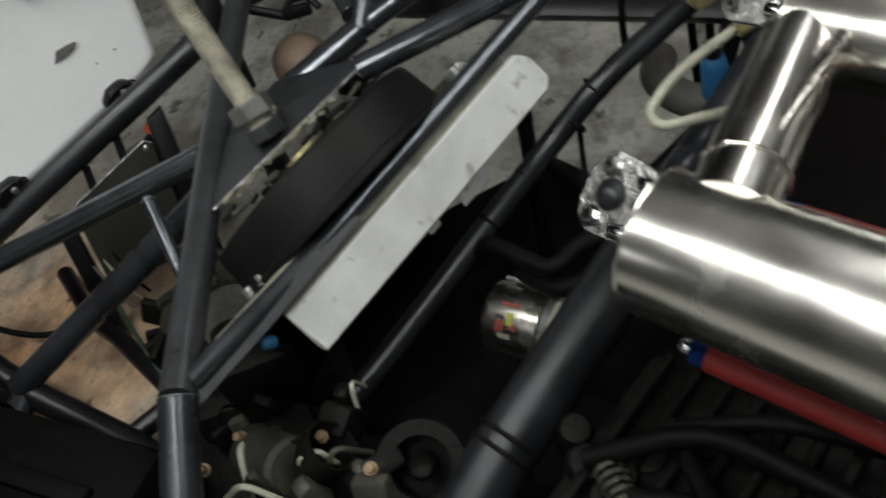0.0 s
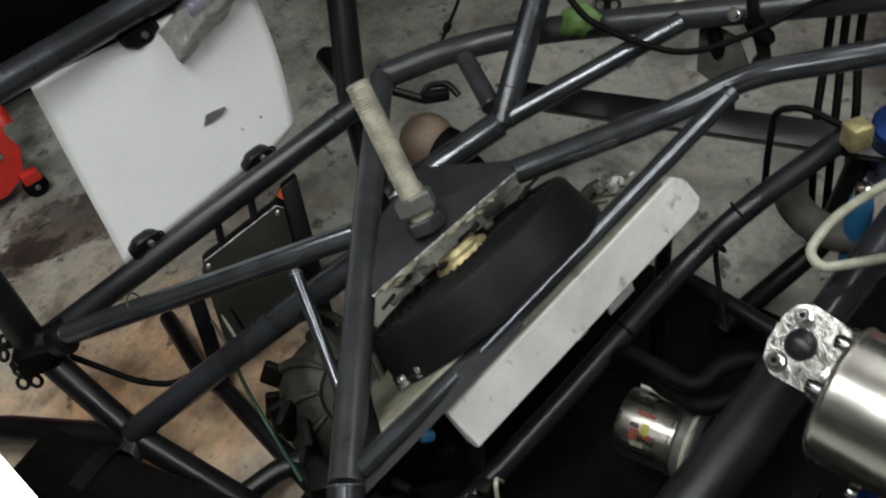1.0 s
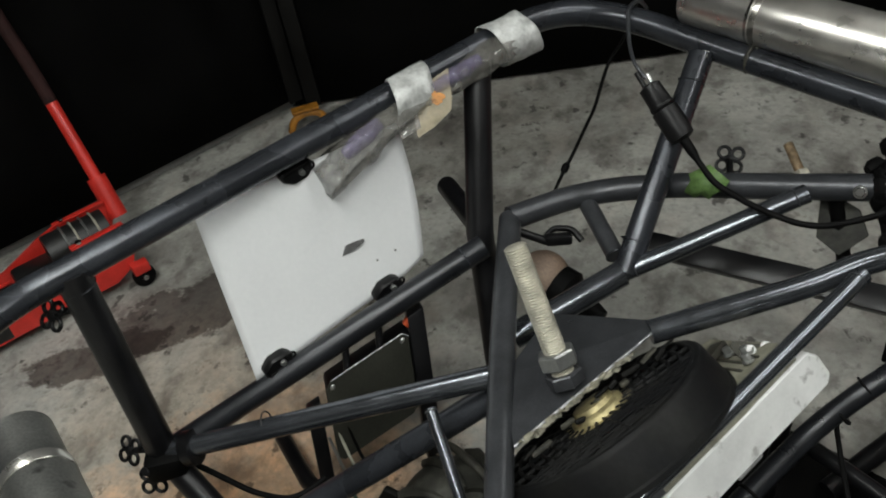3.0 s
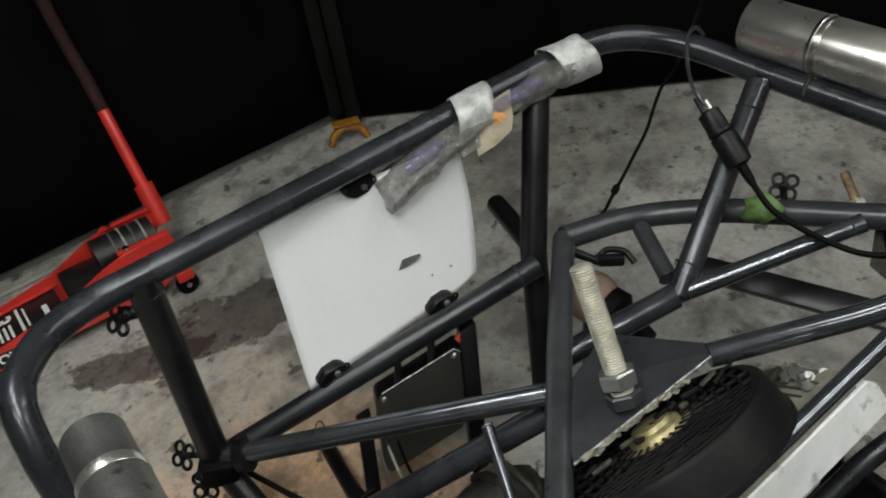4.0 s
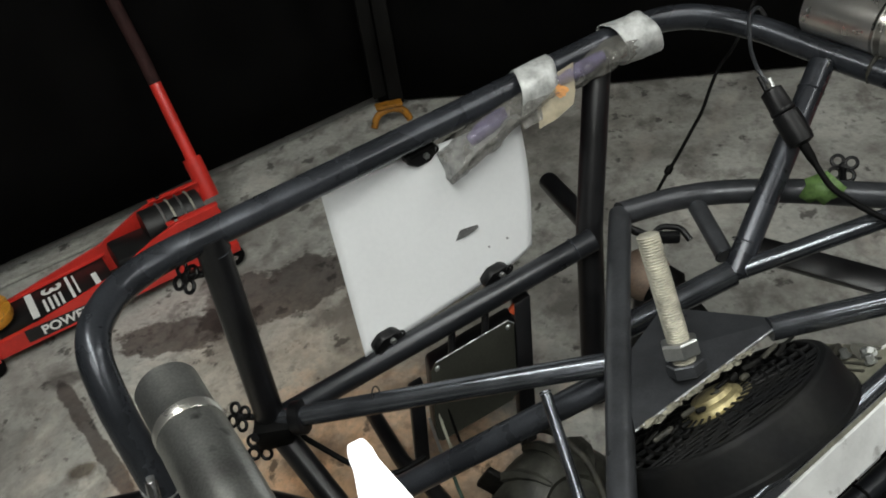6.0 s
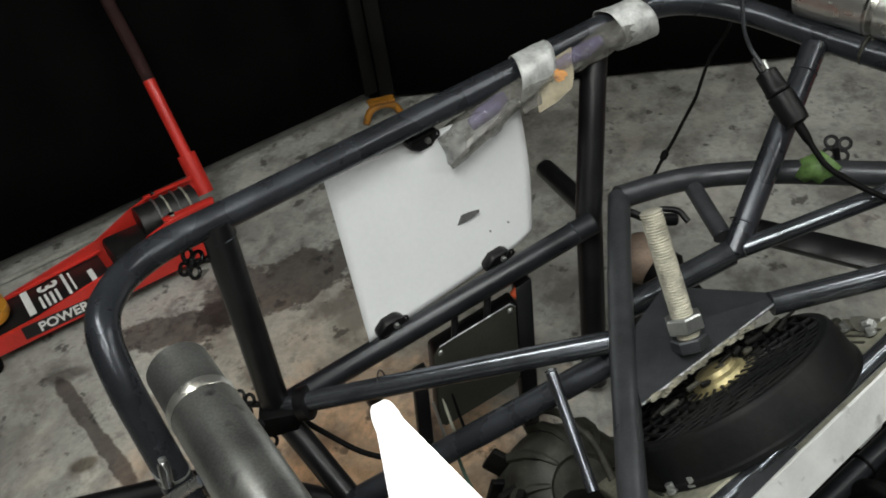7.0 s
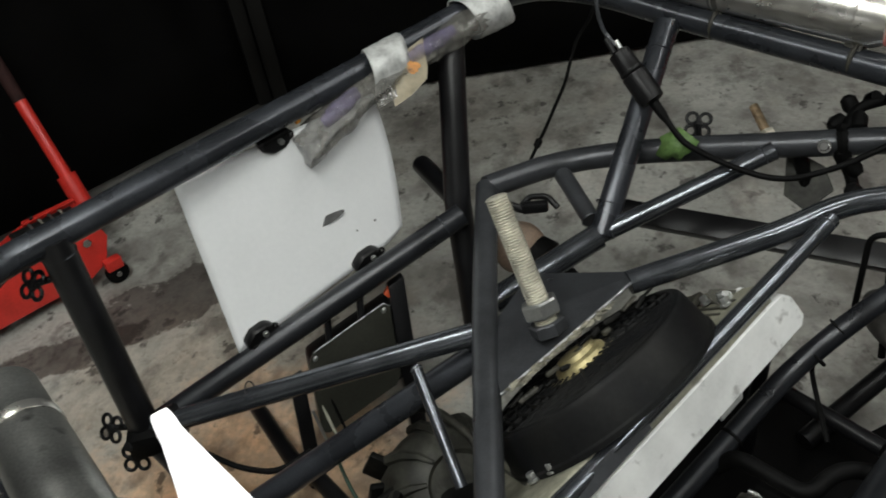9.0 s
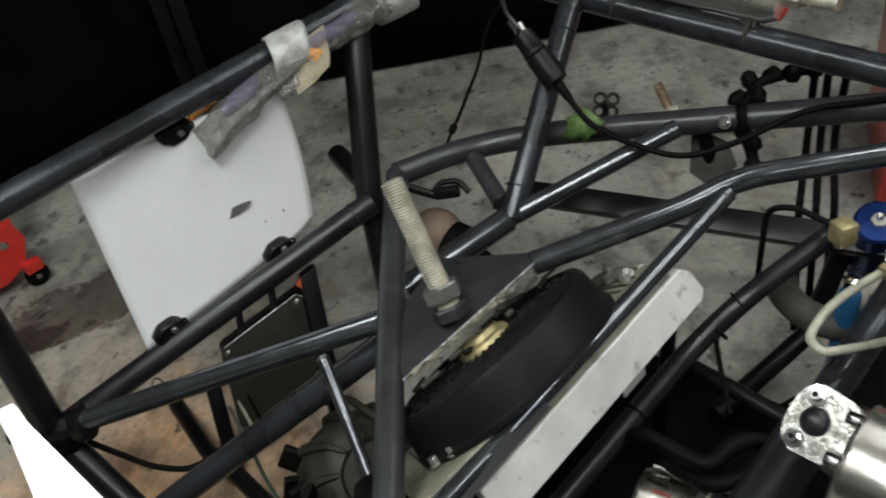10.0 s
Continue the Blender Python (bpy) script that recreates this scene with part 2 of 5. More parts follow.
def thing(name, label, category, group="", kind=""):
    return tagged(new(name), label, category, group, kind)


def rounded(points, radius, steps=7):
    """A polyline with its corners turned into arcs."""
    pts = [Vector(p) for p in points]
    out = [pts[0]]
    for a, b, c in zip(pts, pts[1:], pts[2:]):
        r = min(radius, (a - b).length * 0.48, (c - b).length * 0.48)
        p, q = b + (a - b).normalized() * r, b + (c - b).normalized() * r
        for i in range(steps + 1):
            s = i / steps
            out.append(p.lerp(b, s).lerp(b.lerp(q, s), s))
    out.append(pts[-1])
    return out


def sweep(bm, pts, radius, seg=20, caps=True, radii=None):
    pts = [Vector(p) for p in pts]
    rings = []
    tan = (pts[1] - pts[0]).normalized()
    side = tan.orthogonal().normalized()
    for i, p in enumerate(pts):
        t2 = (pts[min(i + 1, len(pts) - 1)] - pts[max(i - 1, 0)])
        if t2.length > 1e-9:
            t2.normalize()
            side = (tan.rotation_difference(t2) @ side)
            tan = t2
        side = (side - tan * side.dot(tan)).normalized()
        up = tan.cross(side)
        r = radii[i] if radii else radius
        rings.append([bm.verts.new(p + (side * math.cos(2 * math.pi * k / seg) + up * math.sin(2 * math.pi * k / seg)) * r) for k in range(seg)])
    for a, b in zip(rings, rings[1:]):
        for k in range(seg):
            bm.faces.new((a[k], a[(k + 1) % seg], b[(k + 1) % seg], b[k]))
    if caps:
        bm.faces.new(rings[0][::-1])
        bm.faces.new(rings[-1])
    return rings


def tube_bm(points, r, bend=0.0, seg=20):
    bm = bmesh.new()
    sweep(bm, rounded(points, bend) if bend else points, r, seg)
    return bm


def axes(direction, hint=(0, 0, 1)):
    """A turn whose z lies along the direction and whose y lies near the hint."""
    z = Vector(direction).normalized()
    x = Vector(hint).cross(z)
    x = x.normalized() if x.length > 1e-6 else z.orthogonal().normalized()
    return Matrix((x, z.cross(x), z)).transposed().to_4x4()


def add_box(bm, size, m=Matrix.Identity(4), bevel=0.0):
    made = bmesh.ops.create_cube(bm, size=1.0)["verts"]
    bmesh.ops.transform(bm, matrix=m @ Matrix.Diagonal((*size, 1)), verts=made)
    if bevel:
        edges = list({e for v in made for e in v.link_edges})
        bmesh.ops.bevel(bm, geom=edges, offset=bevel, segments=2, affect="EDGES", profile=0.5)
    return bm


def box_bm(size, m=Matrix.Identity(4), bevel=0.0):
    return add_box(bmesh.new(), size, m, bevel)


def lathe(bm, profile, m=Matrix.Identity(4), seg=32, close=True):
    """profile: (radius, height) pairs, turned about z."""
    rings = []
    for r, h in profile:
        rings.append([bm.verts.new(m @ Vector((r * math.cos(2 * math.pi * k / seg), r * math.sin(2 * math.pi * k / seg), h))) for k in range(seg)])
    for a, b in zip(rings, rings[1:]):
        for k in range(seg):
            bm.faces.new((a[k], a[(k + 1) % seg], b[(k + 1) % seg], b[k]))
    if close:
        bm.faces.new(rings[0][::-1])
        bm.faces.new(rings[-1])
    return bm


def lathe_bm(profile, m=Matrix.Identity(4), seg=32):
    return lathe(bmesh.new(), profile, m, seg)


def plate_bm(outline, m, thick, bevel=0.0):
    """A flat outline (x, y) with a thickness along z, placed by m."""
    bm = bmesh.new()
    a = [bm.verts.new(m @ Vector((x, y, -thick / 2))) for x, y in outline]
    b = [bm.verts.new(m @ Vector((x, y, thick / 2))) for x, y in outline]
    bm.faces.new(a[::-1])
    bm.faces.new(b)
    n = len(outline)
    for k in range(n):
        bm.faces.new((a[k], a[(k + 1) % n], b[(k + 1) % n], b[k]))
    if bevel:
        bmesh.ops.bevel(bm, geom=list(bm.edges), offset=bevel, segments=1, affect="EDGES")
    return bm


def rounded_outline(corners, radius):
    """A closed flat outline with its corners cut round."""
    out, n = [], len(corners)
    for k in range(n):
        a, b, c = (Vector((*corners[q % n], 0)) for q in (k - 1, k, k + 1))
        p, q = b + (a - b).normalized() * radius, b + (c - b).normalized() * radius
        out += [tuple(p.lerp(b, i / 4).lerp(b.lerp(q, i / 4), i / 4))[:2] for i in range(5)]
    return out


def blob(x, y, rx, ry, turn, seed, n=36, rough=0.3):
    rnd = random.Random(seed)
    ph = [rnd.uniform(0, 6.28) for _ in range(6)]
    out = []
    for k in range(n):
        a = 2 * math.pi * k / n
        s = 1 + rough * sum(math.sin((j + 2) * a + ph[j]) / (j + 1.5) for j in range(6))
        px, py = rx * s * math.cos(a), ry * s * math.sin(a)
        out.append((x + px * math.cos(turn) - py * math.sin(turn), y + px * math.sin(turn) + py * math.cos(turn)))
    return out


def write(name, body, size, m, material, parent, extrude=0.0004):
    """Letters as a mesh."""
    cu = bpy.data.curves.new(name, "FONT")
    cu.offset = size * 0.028
    cu.body, cu.size, cu.extrude, cu.align_x, cu.align_y = body, size, extrude, "CENTER", "CENTER"
    tmp = new(name + "_tmp", cu)
    me = bpy.data.meshes.new_from_object(tmp)
    bpy.data.objects.remove(tmp)
    me.materials.clear()
    me.materials.append(material)
    me.transform(m)
    ob = new(name, me)
    ob.parent = parent
    return ob


def face_frame(o, ux, uy):
    x = Vector(ux).normalized()
    z = x.cross(Vector(uy)).normalized()
    return Matrix.Translation(o) @ Matrix((x, z.cross(x), z)).transposed().to_4x4()



# ---- the setting ----
def sheet(name, corners, material, label, category, thick=0.04, out=(0, 0, 1)):
    bm = bmesh.new()
    o = Vector(out) * thick
    a = [bm.verts.new(Vector(c)) for c in corners]
    b = [bm.verts.new(Vector(c) - o) for c in corners]
    bm.faces.new(a)
    bm.faces.new(b[::-1])
    n = len(corners)
    for k in range(n):
        bm.faces.new((a[k], b[k], b[(k + 1) % n], a[(k + 1) % n]))
    return tagged(obj(name, bm, material, smooth=False), label, category, kind="structure")


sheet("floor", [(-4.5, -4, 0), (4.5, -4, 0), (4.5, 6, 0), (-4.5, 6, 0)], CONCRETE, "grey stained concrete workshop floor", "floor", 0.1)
sheet("ceiling", [(-4.5, -4, 2.8), (-4.5, 6, 2.8), (4.5, 6, 2.8), (4.5, -4, 2.8)], CEIL, "plain dim workshop ceiling", "ceiling", -0.1)
WA0, WA1 = V3(-3.646, -0.572, 0), V3(-1.626, 2.613, 0)
WB1 = V3(4.38, 4.28, 0)
sheet("wall_left", [WA0, WA1, WA1 + V3(0, 0, 2.8), WA0 + V3(0, 0, 2.8)], WALLM, "dark painted workshop wall", "wall", 0.12, (0.84, -0.54, 0))
sheet("wall_back", [WA1, WB1, WB1 + V3(0, 0, 2.8), WA1 + V3(0, 0, 2.8)], WALLM, "dark painted workshop wall", "wall", 0.12, (0.261, -0.965, 0))
sheet("wall_east", [(4.4, 6, 0), (4.4, -4, 0), (4.4, -4, 2.8), (4.4, 6, 2.8)], WALLM, "dark painted workshop wall", "wall", 0.1, (-1, 0, 0))
sheet("wall_south", [(4.4, -3.9, 0), (-4.4, -3.9, 0), (-4.4, -3.9, 2.8), (4.4, -3.9, 2.8)], WALLM, "dark painted workshop wall", "wall", 0.1, (0, 1, 0))
sheet("wall_west", [(-4.4, -3.9, 0), (-4.4, 6, 0), (-4.4, 6, 2.8), (-4.4, -3.9, 2.8)], WALLM, "dark painted workshop wall", "wall", 0.1, (1, 0, 0))


def tarpaulin(name, a, b, normal, seed):
    """A black sheet that hangs in folds in front of a wall."""
    bm = bmesh.new()
    rnd = random.Random(seed)
    ph = [rnd.uniform(0, 6.3) for _ in range(5)]
    nx, nz = 160, 12
    rows_ = []
    for j in range(nz + 1):
        z = 0.02 + (2.72 - 0.02) * j / nz
        row = []
        for i in range(nx + 1):
            s = i / nx
            w = (a - b).length * s
            d = 0.03 + 0.5 * z / (z + 0.5) * (0.03 * math.sin(9 * w + ph[0] + 0.3 * z) + 0.02 * math.sin(23 * w + ph[1]) + 0.012 * math.sin(41 * w + ph[2] + z))
            row.append(bm.verts.new(a.lerp(b, s) + Vector((0, 0, z)) + normal * d))
        rows_.append(row)
    for r0, r1 in zip(rows_, rows_[1:]):
        for i in range(nx):
            bm.faces.new((r0[i], r0[i + 1], r1[i + 1], r1[i]))
    ob = obj(name, bm, CURTAIN)
    mod = ob.modifiers.new("thickness", "SOLIDIFY")
    mod.thickness = 0.004
    for s, w in ((0.985 if seed == 3 else 0.012, 0.05), (0.6, 0.03)):
        strip = box_bm((w, 0.012, 2.66), Matrix.Translation(a.lerp(b, s) + Vector((0, 0, 1.36)) + normal * 0.075) @ Matrix.Rotation(math.atan2(b.y - a.y, b.x - a.x), 4, "Z"), 0.004)
        part("hem", strip, HEM, ob, "doubled seam of the sheet")
    return tagged(ob, "black tarpaulin hung in folds along the wall", "tarpaulin")


NA, NB = V3(0.84, -0.54, 0), V3(0.261, -0.965, 0)
tarpaulin("tarpaulin", WA0 + NA * 0.02 + V3(0, 0, 0.03), WA1 + NA * 0.02 + V3(0, 0, 0.03), NA, 3)
tarpaulin("tarpaulin", WA1 + NB * 0.02 + V3(0, 0, 0.0), WB1 + NB * 0.02, NB, 4)
sk = box_bm(((WA1 - WA0).length - 0.9, 0.02, 0.014), Matrix.Translation((WA0 + WA1) / 2 - (WA1 - WA0).normalized() * 0.3 + NA * 0.085 + V3(0, 0, 0.007)) @ Matrix.Rotation(math.atan2(WA1.y - WA0.y, WA1.x - WA0.x), 4, "Z"), 0.008)
tagged(obj("baseboard", sk, SKIRT), "pale grey sill along the foot of the tarpaulin", "baseboard", kind="structure")

for (x, y, z), turn, power, length in LAMPS:
    th = thing("ceiling_lamp", "white fluorescent batten lamp on the ceiling", "ceiling lamp", "workshop lamps")
    th.location = (x, y, z)
    th.rotation_euler = (0, 0, radians(turn))
    part("housing", box_bm((length + 0.1, 0.26, 0.06), Matrix.Translation((0, 0, 0.215)), 0.008), SKIRT, th)
    part("drop_rod", tube_bm([(0.4, 0, 0.24), (0.4, 0, 2.8 - z)], 0.006, 0, 8), SKIRT, th)
    part("drop_rod", tube_bm([(-0.4, 0, 0.24), (-0.4, 0, 2.8 - z)], 0.006, 0, 8), SKIRT, th)
    part("diffuser", box_bm((length + 0.04, 0.2, 0.03), Matrix.Translation((0, 0, 0.168)), 0.01), LAMP_GLOW, th)
    la = bpy.data.lights.new("lamp_light", "AREA")
    la.shape, la.size, la.size_y, la.energy, la.color = "RECTANGLE", length, 0.14, power, (0.965, 1.0, 0.95)
    lo = new("lamp_light", la)
    lo.parent = th
    lo.location = (0, 0, 0.14)

# ---- the buggy's tube frame ----
frame_thing = thing("buggy_frame", "welded dark grey steel tube frame of a buggy", "buggy frame")
LB, PN, K0, KB = V3(-1.095, 0.985, 0.228), V3(-0.598, 1.388, 0.402), V3(-0.561, 1.447, 0.42), V3(-0.42, 0.715, 0.359)
N2, GR, N3 = V3(-0.357, 1.388, 0.358), V3(-0.07, 1.49, 0.465), V3(-0.004, 1.288, 0.468)
T5 = V3(-1.105, 1.005, 0.625)
hoop = [(-0.99, 0.655, 0.14), (-1.035, 0.683, 0.35), (-1.066, 0.70, 0.45), (-1.102, 0.722, 0.55), (-1.132, 0.75, 0.606), (-1.157, 0.79, 0.62), (-1.177, 0.86, 0.62), (-1.160, 0.938, 0.62), (-1.105, 1.01, 0.624),
        (-0.73, 1.47, 0.668), (-0.60, 1.627, 0.685), (-0.535, 1.703, 0.686), (-0.483, 1.738, 0.68), (-0.414, 1.755, 0.665), (-0.342, 1.745, 0.648), (-0.245, 1.693, 0.632), (-0.085, 1.60, 0.615), (0.187, 1.437, 0.59), (0.45, 1.28, 0.565)]
TUBES = {
    "top_hoop": (hoop, 0.0235, 0.05, STEEL),
    "left_post": ([T5 + V3(0, 0, 0.0), LB], 0.026, 0, BLACK_STEEL),
    "lower_rail": ([LB, PN], 0.0215, 0, DARK_STEEL),
    "side_tube": ([LB + V3(0.02, 0.0, 0.012), V3(-0.505, 1.116, 0.374)], 0.0185, 0, BARE),
    "cross_tube": ([K0, V3(-0.513, 1.16, 0.39), KB], 0.0205, 0.1, STEEL_WORN),
    "cross_tube_end": ([KB, V3(-0.40, 0.60, 0.30)], 0.0215, 0, STEEL),
    "node_tube": ([V3(-0.53, 1.27, 0.30), N2], 0.023, 0, BARE),
    "brace_tube": ([N2, GR], 0.0165, 0, BARE),
    "upright_brace": ([N2 + V3(0.005, 0.0, 0.0), V3(-0.248, 1.668, 0.625)], 0.022, 0, STEEL),
    "rear_cross_tube": ([K0, V3(-0.45, 1.55, 0.408), V3(-0.30, 1.56, 0.425), V3(-0.07, 1.515, 0.46), V3(0.45, 1.42, 0.535)], 0.0225, 0.09, STEEL_WORN),
    "short_brace": ([V3(-0.45, 1.552, 0.408), V3(-0.372, 1.42, 0.37)], 0.0165, 0, STEEL_WORN),
    "fan_tube": ([V3(-0.290, 1.181, 0.4245), V3(-0.065, 1.284, 0.449), V3(0.02, 1.335, 0.465), V3(0.35, 1.36, 0.50)], 0.0185, 0.08, BARE),
    "radiator_tube": ([KB + V3(0.01, 0.02, 0), V3(-0.314, 0.876, 0.372), N3], 0.0135, 0, BARE),
    "inner_tube": ([V3(-0.40, 0.76, 0.11), V3(-0.227, 0.96, 0.19), V3(-0.055, 1.158, 0.28), V3(0.024, 1.2, 0.345), V3(0.15, 1.285, 0.395)], 0.0165, 0.05, DARK_STEEL),
    "under_tube": ([V3(-0.945, 0.922, 0.090), V3(-0.797, 0.993, 0.170), V3(-0.546, 1.112, 0.305), V3(-0.47, 1.15, 0.35)], 0.0225, 0, STEEL),
    "thin_strut": ([V3(-0.604, 1.05, 0.353), V3(-0.512, 0.905, 0.262)], 0.0095, 0, BARE),
    "dark_post": ([V3(-0.625, 1.59, 0.675), V3(-0.612, 1.42, 0.41), V3(-0.60, 1.36, 0.02)], 0.025, 0, BLACK_STEEL),
    "stub_tube": ([V3(-0.749, 1.643, 0.349), V3(-0.625, 1.46, 0.385)], 0.021, 0, BLACK_STEEL),
    "lower_brace": ([LB, V3(-0.945, 0.925, 0.075), V3(-0.72, 0.84, 0.05), V3(-0.60, 0.78, 0.045)], 0.023, 0, BLACK_STEEL),
    "chassis_side": ([V3(-0.945, 0.92, 0.075), V3(-1.26, 0.93, 0.055), V3(-1.5, 0.80, 0.05)], 0.026, 0.05, BLACK_STEEL),
    "chassis_leg": ([V3(-0.945, 0.92, 0.075), V3(-0.93, 0.81, 0.07), V3(-0.9, 0.55, 0.06)], 0.022, 0, STEEL),
    "floor_rail": ([V3(-1.055, 1.226, 0.03), V3(-0.917, 1.094, 0.04), V3(-0.84, 1.048, 0.045), V3(-0.688, 0.935, 0.045), V3(-0.60, 0.87, 0.045)], 0.016, 0, BLACK_STEEL),
    "floor_cross": ([V3(-0.50, 1.02, 0.045), V3(-0.688, 0.90, 0.045), V3(-0.74, 0.84, 0.045)], 0.018, 0, BLACK_STEEL),
}
for name, (pts, r, bend, material) in TUBES.items():
    part(name, tube_bm(pts, r, bend, 24), material, frame_thing)


def hexagon(m, r, h, bore=0.0):
    bm = bmesh.new()
    lathe(bm, [(r * 0.9, 0), (r, h * 0.12), (r, h * 0.88), (r * 0.9, h)], m, 6)
    return bm


def hex_bolt(name, at, direction, r, h, material, parent):
    m = Matrix.Translation(at) @ axes(direction)
    ob = part(name, hexagon(m, r, h), material, parent)
    part("washer", lathe_bm([(r * 1.35, -0.002), (r * 1.35, 0.001)], m, 20), material, ob)
    return ob


def weld(at, direction, r, bead, seed):
    """A lumpy ring of weld round a joint."""
    rnd = random.Random(seed)
    m = Matrix.Translation(at) @ axes(direction)
    bm = bmesh.new()
    n, k = 30, 6
    rings = []
    for i in range(n):
        a = 2 * math.pi * i / n
        rb = bead * rnd.uniform(0.75, 1.25)
        rings.append([bm.verts.new(m @ Vector(((r + rb * math.cos(2 * math.pi * j / k)) * math.cos(a), (r + rb * math.cos(2 * math.pi * j / k)) * math.sin(a), rb * math.sin(2 * math.pi * j / k)))) for j in range(k)])
    for i in range(n):
        for j in range(k):
            bm.faces.new((rings[i][j], rings[i][(j + 1) % k], rings[(i + 1) % n][(j + 1) % k], rings[(i + 1) % n][j]))
    return bm


WELDS = [(N2.lerp(GR, 0.07), GR - N2, 0.0165, 0.0018, STEEL_WORN), (N2 + V3(0.016, 0.04, 0.04), V3(0.107, 0.28, 0.267), 0.022, 0.003, STEEL), (GR.lerp(N2, 0.06), GR - N2, 0.0165, 0.0018, STEEL_WORN),
         (V3(-0.262, 1.632, 0.59), V3(0.107, 0.28, 0.267), 0.022, 0.0035, STEEL), (KB, V3(0.02, -0.115, -0.06), 0.0215, 0.0022, WELD), (PN + V3(-0.03, -0.024, -0.01), PN - LB, 0.0215, 0.0035, STEEL),
         (N3 + V3(-0.008, -0.01, -0.002), N3 - V3(-0.314, 0.876, 0.372), 0.0135, 0.0015, STEEL_WORN), (V3(-0.899, 1.034, 0.288), V3(0.57, 0.13, 0.135), 0.0185, 0.003, BLACK_STEEL), (V3(-0.602, 1.047, 0.351), V3(0.092, -0.145, -0.09), 0.0095, 0.002, WELD),
         (V3(-0.945, 0.922, 0.08), V3(0.25, 0.12, 0.144), 0.0225, 0.004, STEEL), (T5 + V3(0, 0, -0.028), V3(0, 0, 1), 0.026, 0.003, STEEL), (V3(-0.372, 1.42, 0.37), V3(-0.078, 0.13, 0.04), 0.0165, 0.003, STEEL),
         (V3(0.010, 1.196, 0.335), V3(0.08, 0.04, 0.06), 0.0165, 0.002, RUBBER), (V3(-0.02, 1.172, 0.3), V3(0.08, 0.04, 0.06), 0.0165, 0.003, RUBBER), (V3(-0.14, 1.06, 0.235), V3(0.17, 0.2, 0.09), 0.0165, 0.003, RUBBER)]
for k, (at, direction, r, bead, material) in enumerate(WELDS):
    part("weld" if material is not RUBBER else "tape_band", weld(at, direction, r, bead if material is RUBBER else bead * 0.5, k), material, frame_thing)

# gusset plate between the cross tube and the fan tube
G1, G2, G3, G4 = V3(-0.268, 1.194, 0.435), V3(-0.452, 0.972, 0.388), V3(-0.497, 1.10, 0.385), V3(-0.455, 1.255, 0.375)
bm = bmesh.new()
gn = (G1 - G2).cross(G4 - G2).normalized()
if gn.z < 0:
    gn = -gn
lo = [bm.verts.new(p - gn * 0.002) for p in (G1, G2, G3, G4)]
hi = [bm.verts.new(p + gn * 0.002) for p in (G1, G2, G3, G4)]
bm.faces.new(lo[::-1])
bm.faces.new(hi)
for k in range(4):
    bm.faces.new((lo[k], lo[(k + 1) % 4], hi[(k + 1) % 4], hi[k]))
part("gusset_plate", bm, STEEL_WORN, frame_thing, "flat dark steel gusset with a bright cut edge", False)
part("gusset_edge", tube_bm([G1 + gn * 0.001, G2 + gn * 0.001], 0.0022, 0, 6), WELD, frame_thing)
# flat plate welded beside the radiator tube
part("side_strap", plate_bm([(-0.01, -0.017), (0.12, -0.016), (0.27, -0.013), (0.27, 0.006), (-0.01, 0.008)], face_frame(KB + V3(0.008, 0.010, -0.008), N3 - KB, V3(-0.45, 0.55, 0.7)), 0.006, 0.001), STEEL_WORN, frame_thing)
# bolt brackets
hex_bolt("bracket_bolt", V3(-0.243, 1.655, 0.628), (-0.1, -0.6, 0.6), 0.008, 0.008, CHROME, frame_thing)
clip_m = Matrix.Translation((-1.036, 0.668, 0.452)) @ axes((-0.05, 0.12, 0.3))
br = part("hose_clip_drum", lathe_bm([(0.005, -0.020), (0.0085, -0.018), (0.0085, 0.016), (0.007, 0.019), (0.003, 0.020)], clip_m, 18), CHROME, frame_thing, "bright steel worm clip")
part("clip_screw", hexagon(clip_m @ Matrix.Translation((0, 0, 0.018)), 0.006, 0.006), DULL, br)
part("clip_strap", weld(V3(-1.055, 0.694, 0.425), V3(-0.1, -0.05, -0.3), 0.0242, 0.0022, 4), DULL, frame_thing)
part("flat_beam", box_bm((0.80, 0.045, 0.022), face_frame(V3(0.03, 1.418, 0.315), V3(0.445, -0.14, 0.005), V3(0.14, 0.445, 0.3)), 0.002), BLACK_STEEL, frame_thing)


# ---- white board and its clamps ----
BTL, BBL, BTR, BBR = V3(-1.021, 1.203, 0.592), V3(-0.950, 1.108, 0.300), V3(-0.737, 1.434, 0.625), V3(-0.714, 1.374, 0.370)
bn = (BTR - BTL).cross(BBL - BTL).normalized()
if bn.y > 0:
    bn = -bn


def on_board(s, t_):
    """A place on the bowed sheet: s along its top, t_ downwards."""
    bow = 0.011 * math.sin(math.pi * t_) * s
    p = BTL.lerp(BTR, s).lerp(BBL.lerp(BBR, s), t_)
    p += (BTR - BTL).normalized() * bow
    return p + bn * (0.010 * math.sin(math.pi * s) * (1 - 0.5 * t_) + 0.003 * math.sin(5 * t_ + 2 * s))


bm = bmesh.new()
grid_ = []
for j in range(25):
    row = []
    for i in range(25):
        s, t_ = i / 24, j / 24
        if t_ > 0.8 and s > 0.86:
            t_ -= 0.05 * ((s - 0.86) / 0.14) ** 2 * (t_ - 0.8) / 0.2
        row.append(bm.verts.new(on_board(s, t_)))
    grid_.append(row)
for a, b in zip(grid_, grid_[1:]):
    for i in range(24):
        bm.faces.new((a[i], a[i + 1], b[i + 1], b[i]))
board = obj("plastic_board", bm, BOARD)
md = board.modifiers.new("thickness", "SOLIDIFY")
md.thickness = 0.003
tagged(board, "white plastic sheet clamped between two steel tubes", "board")
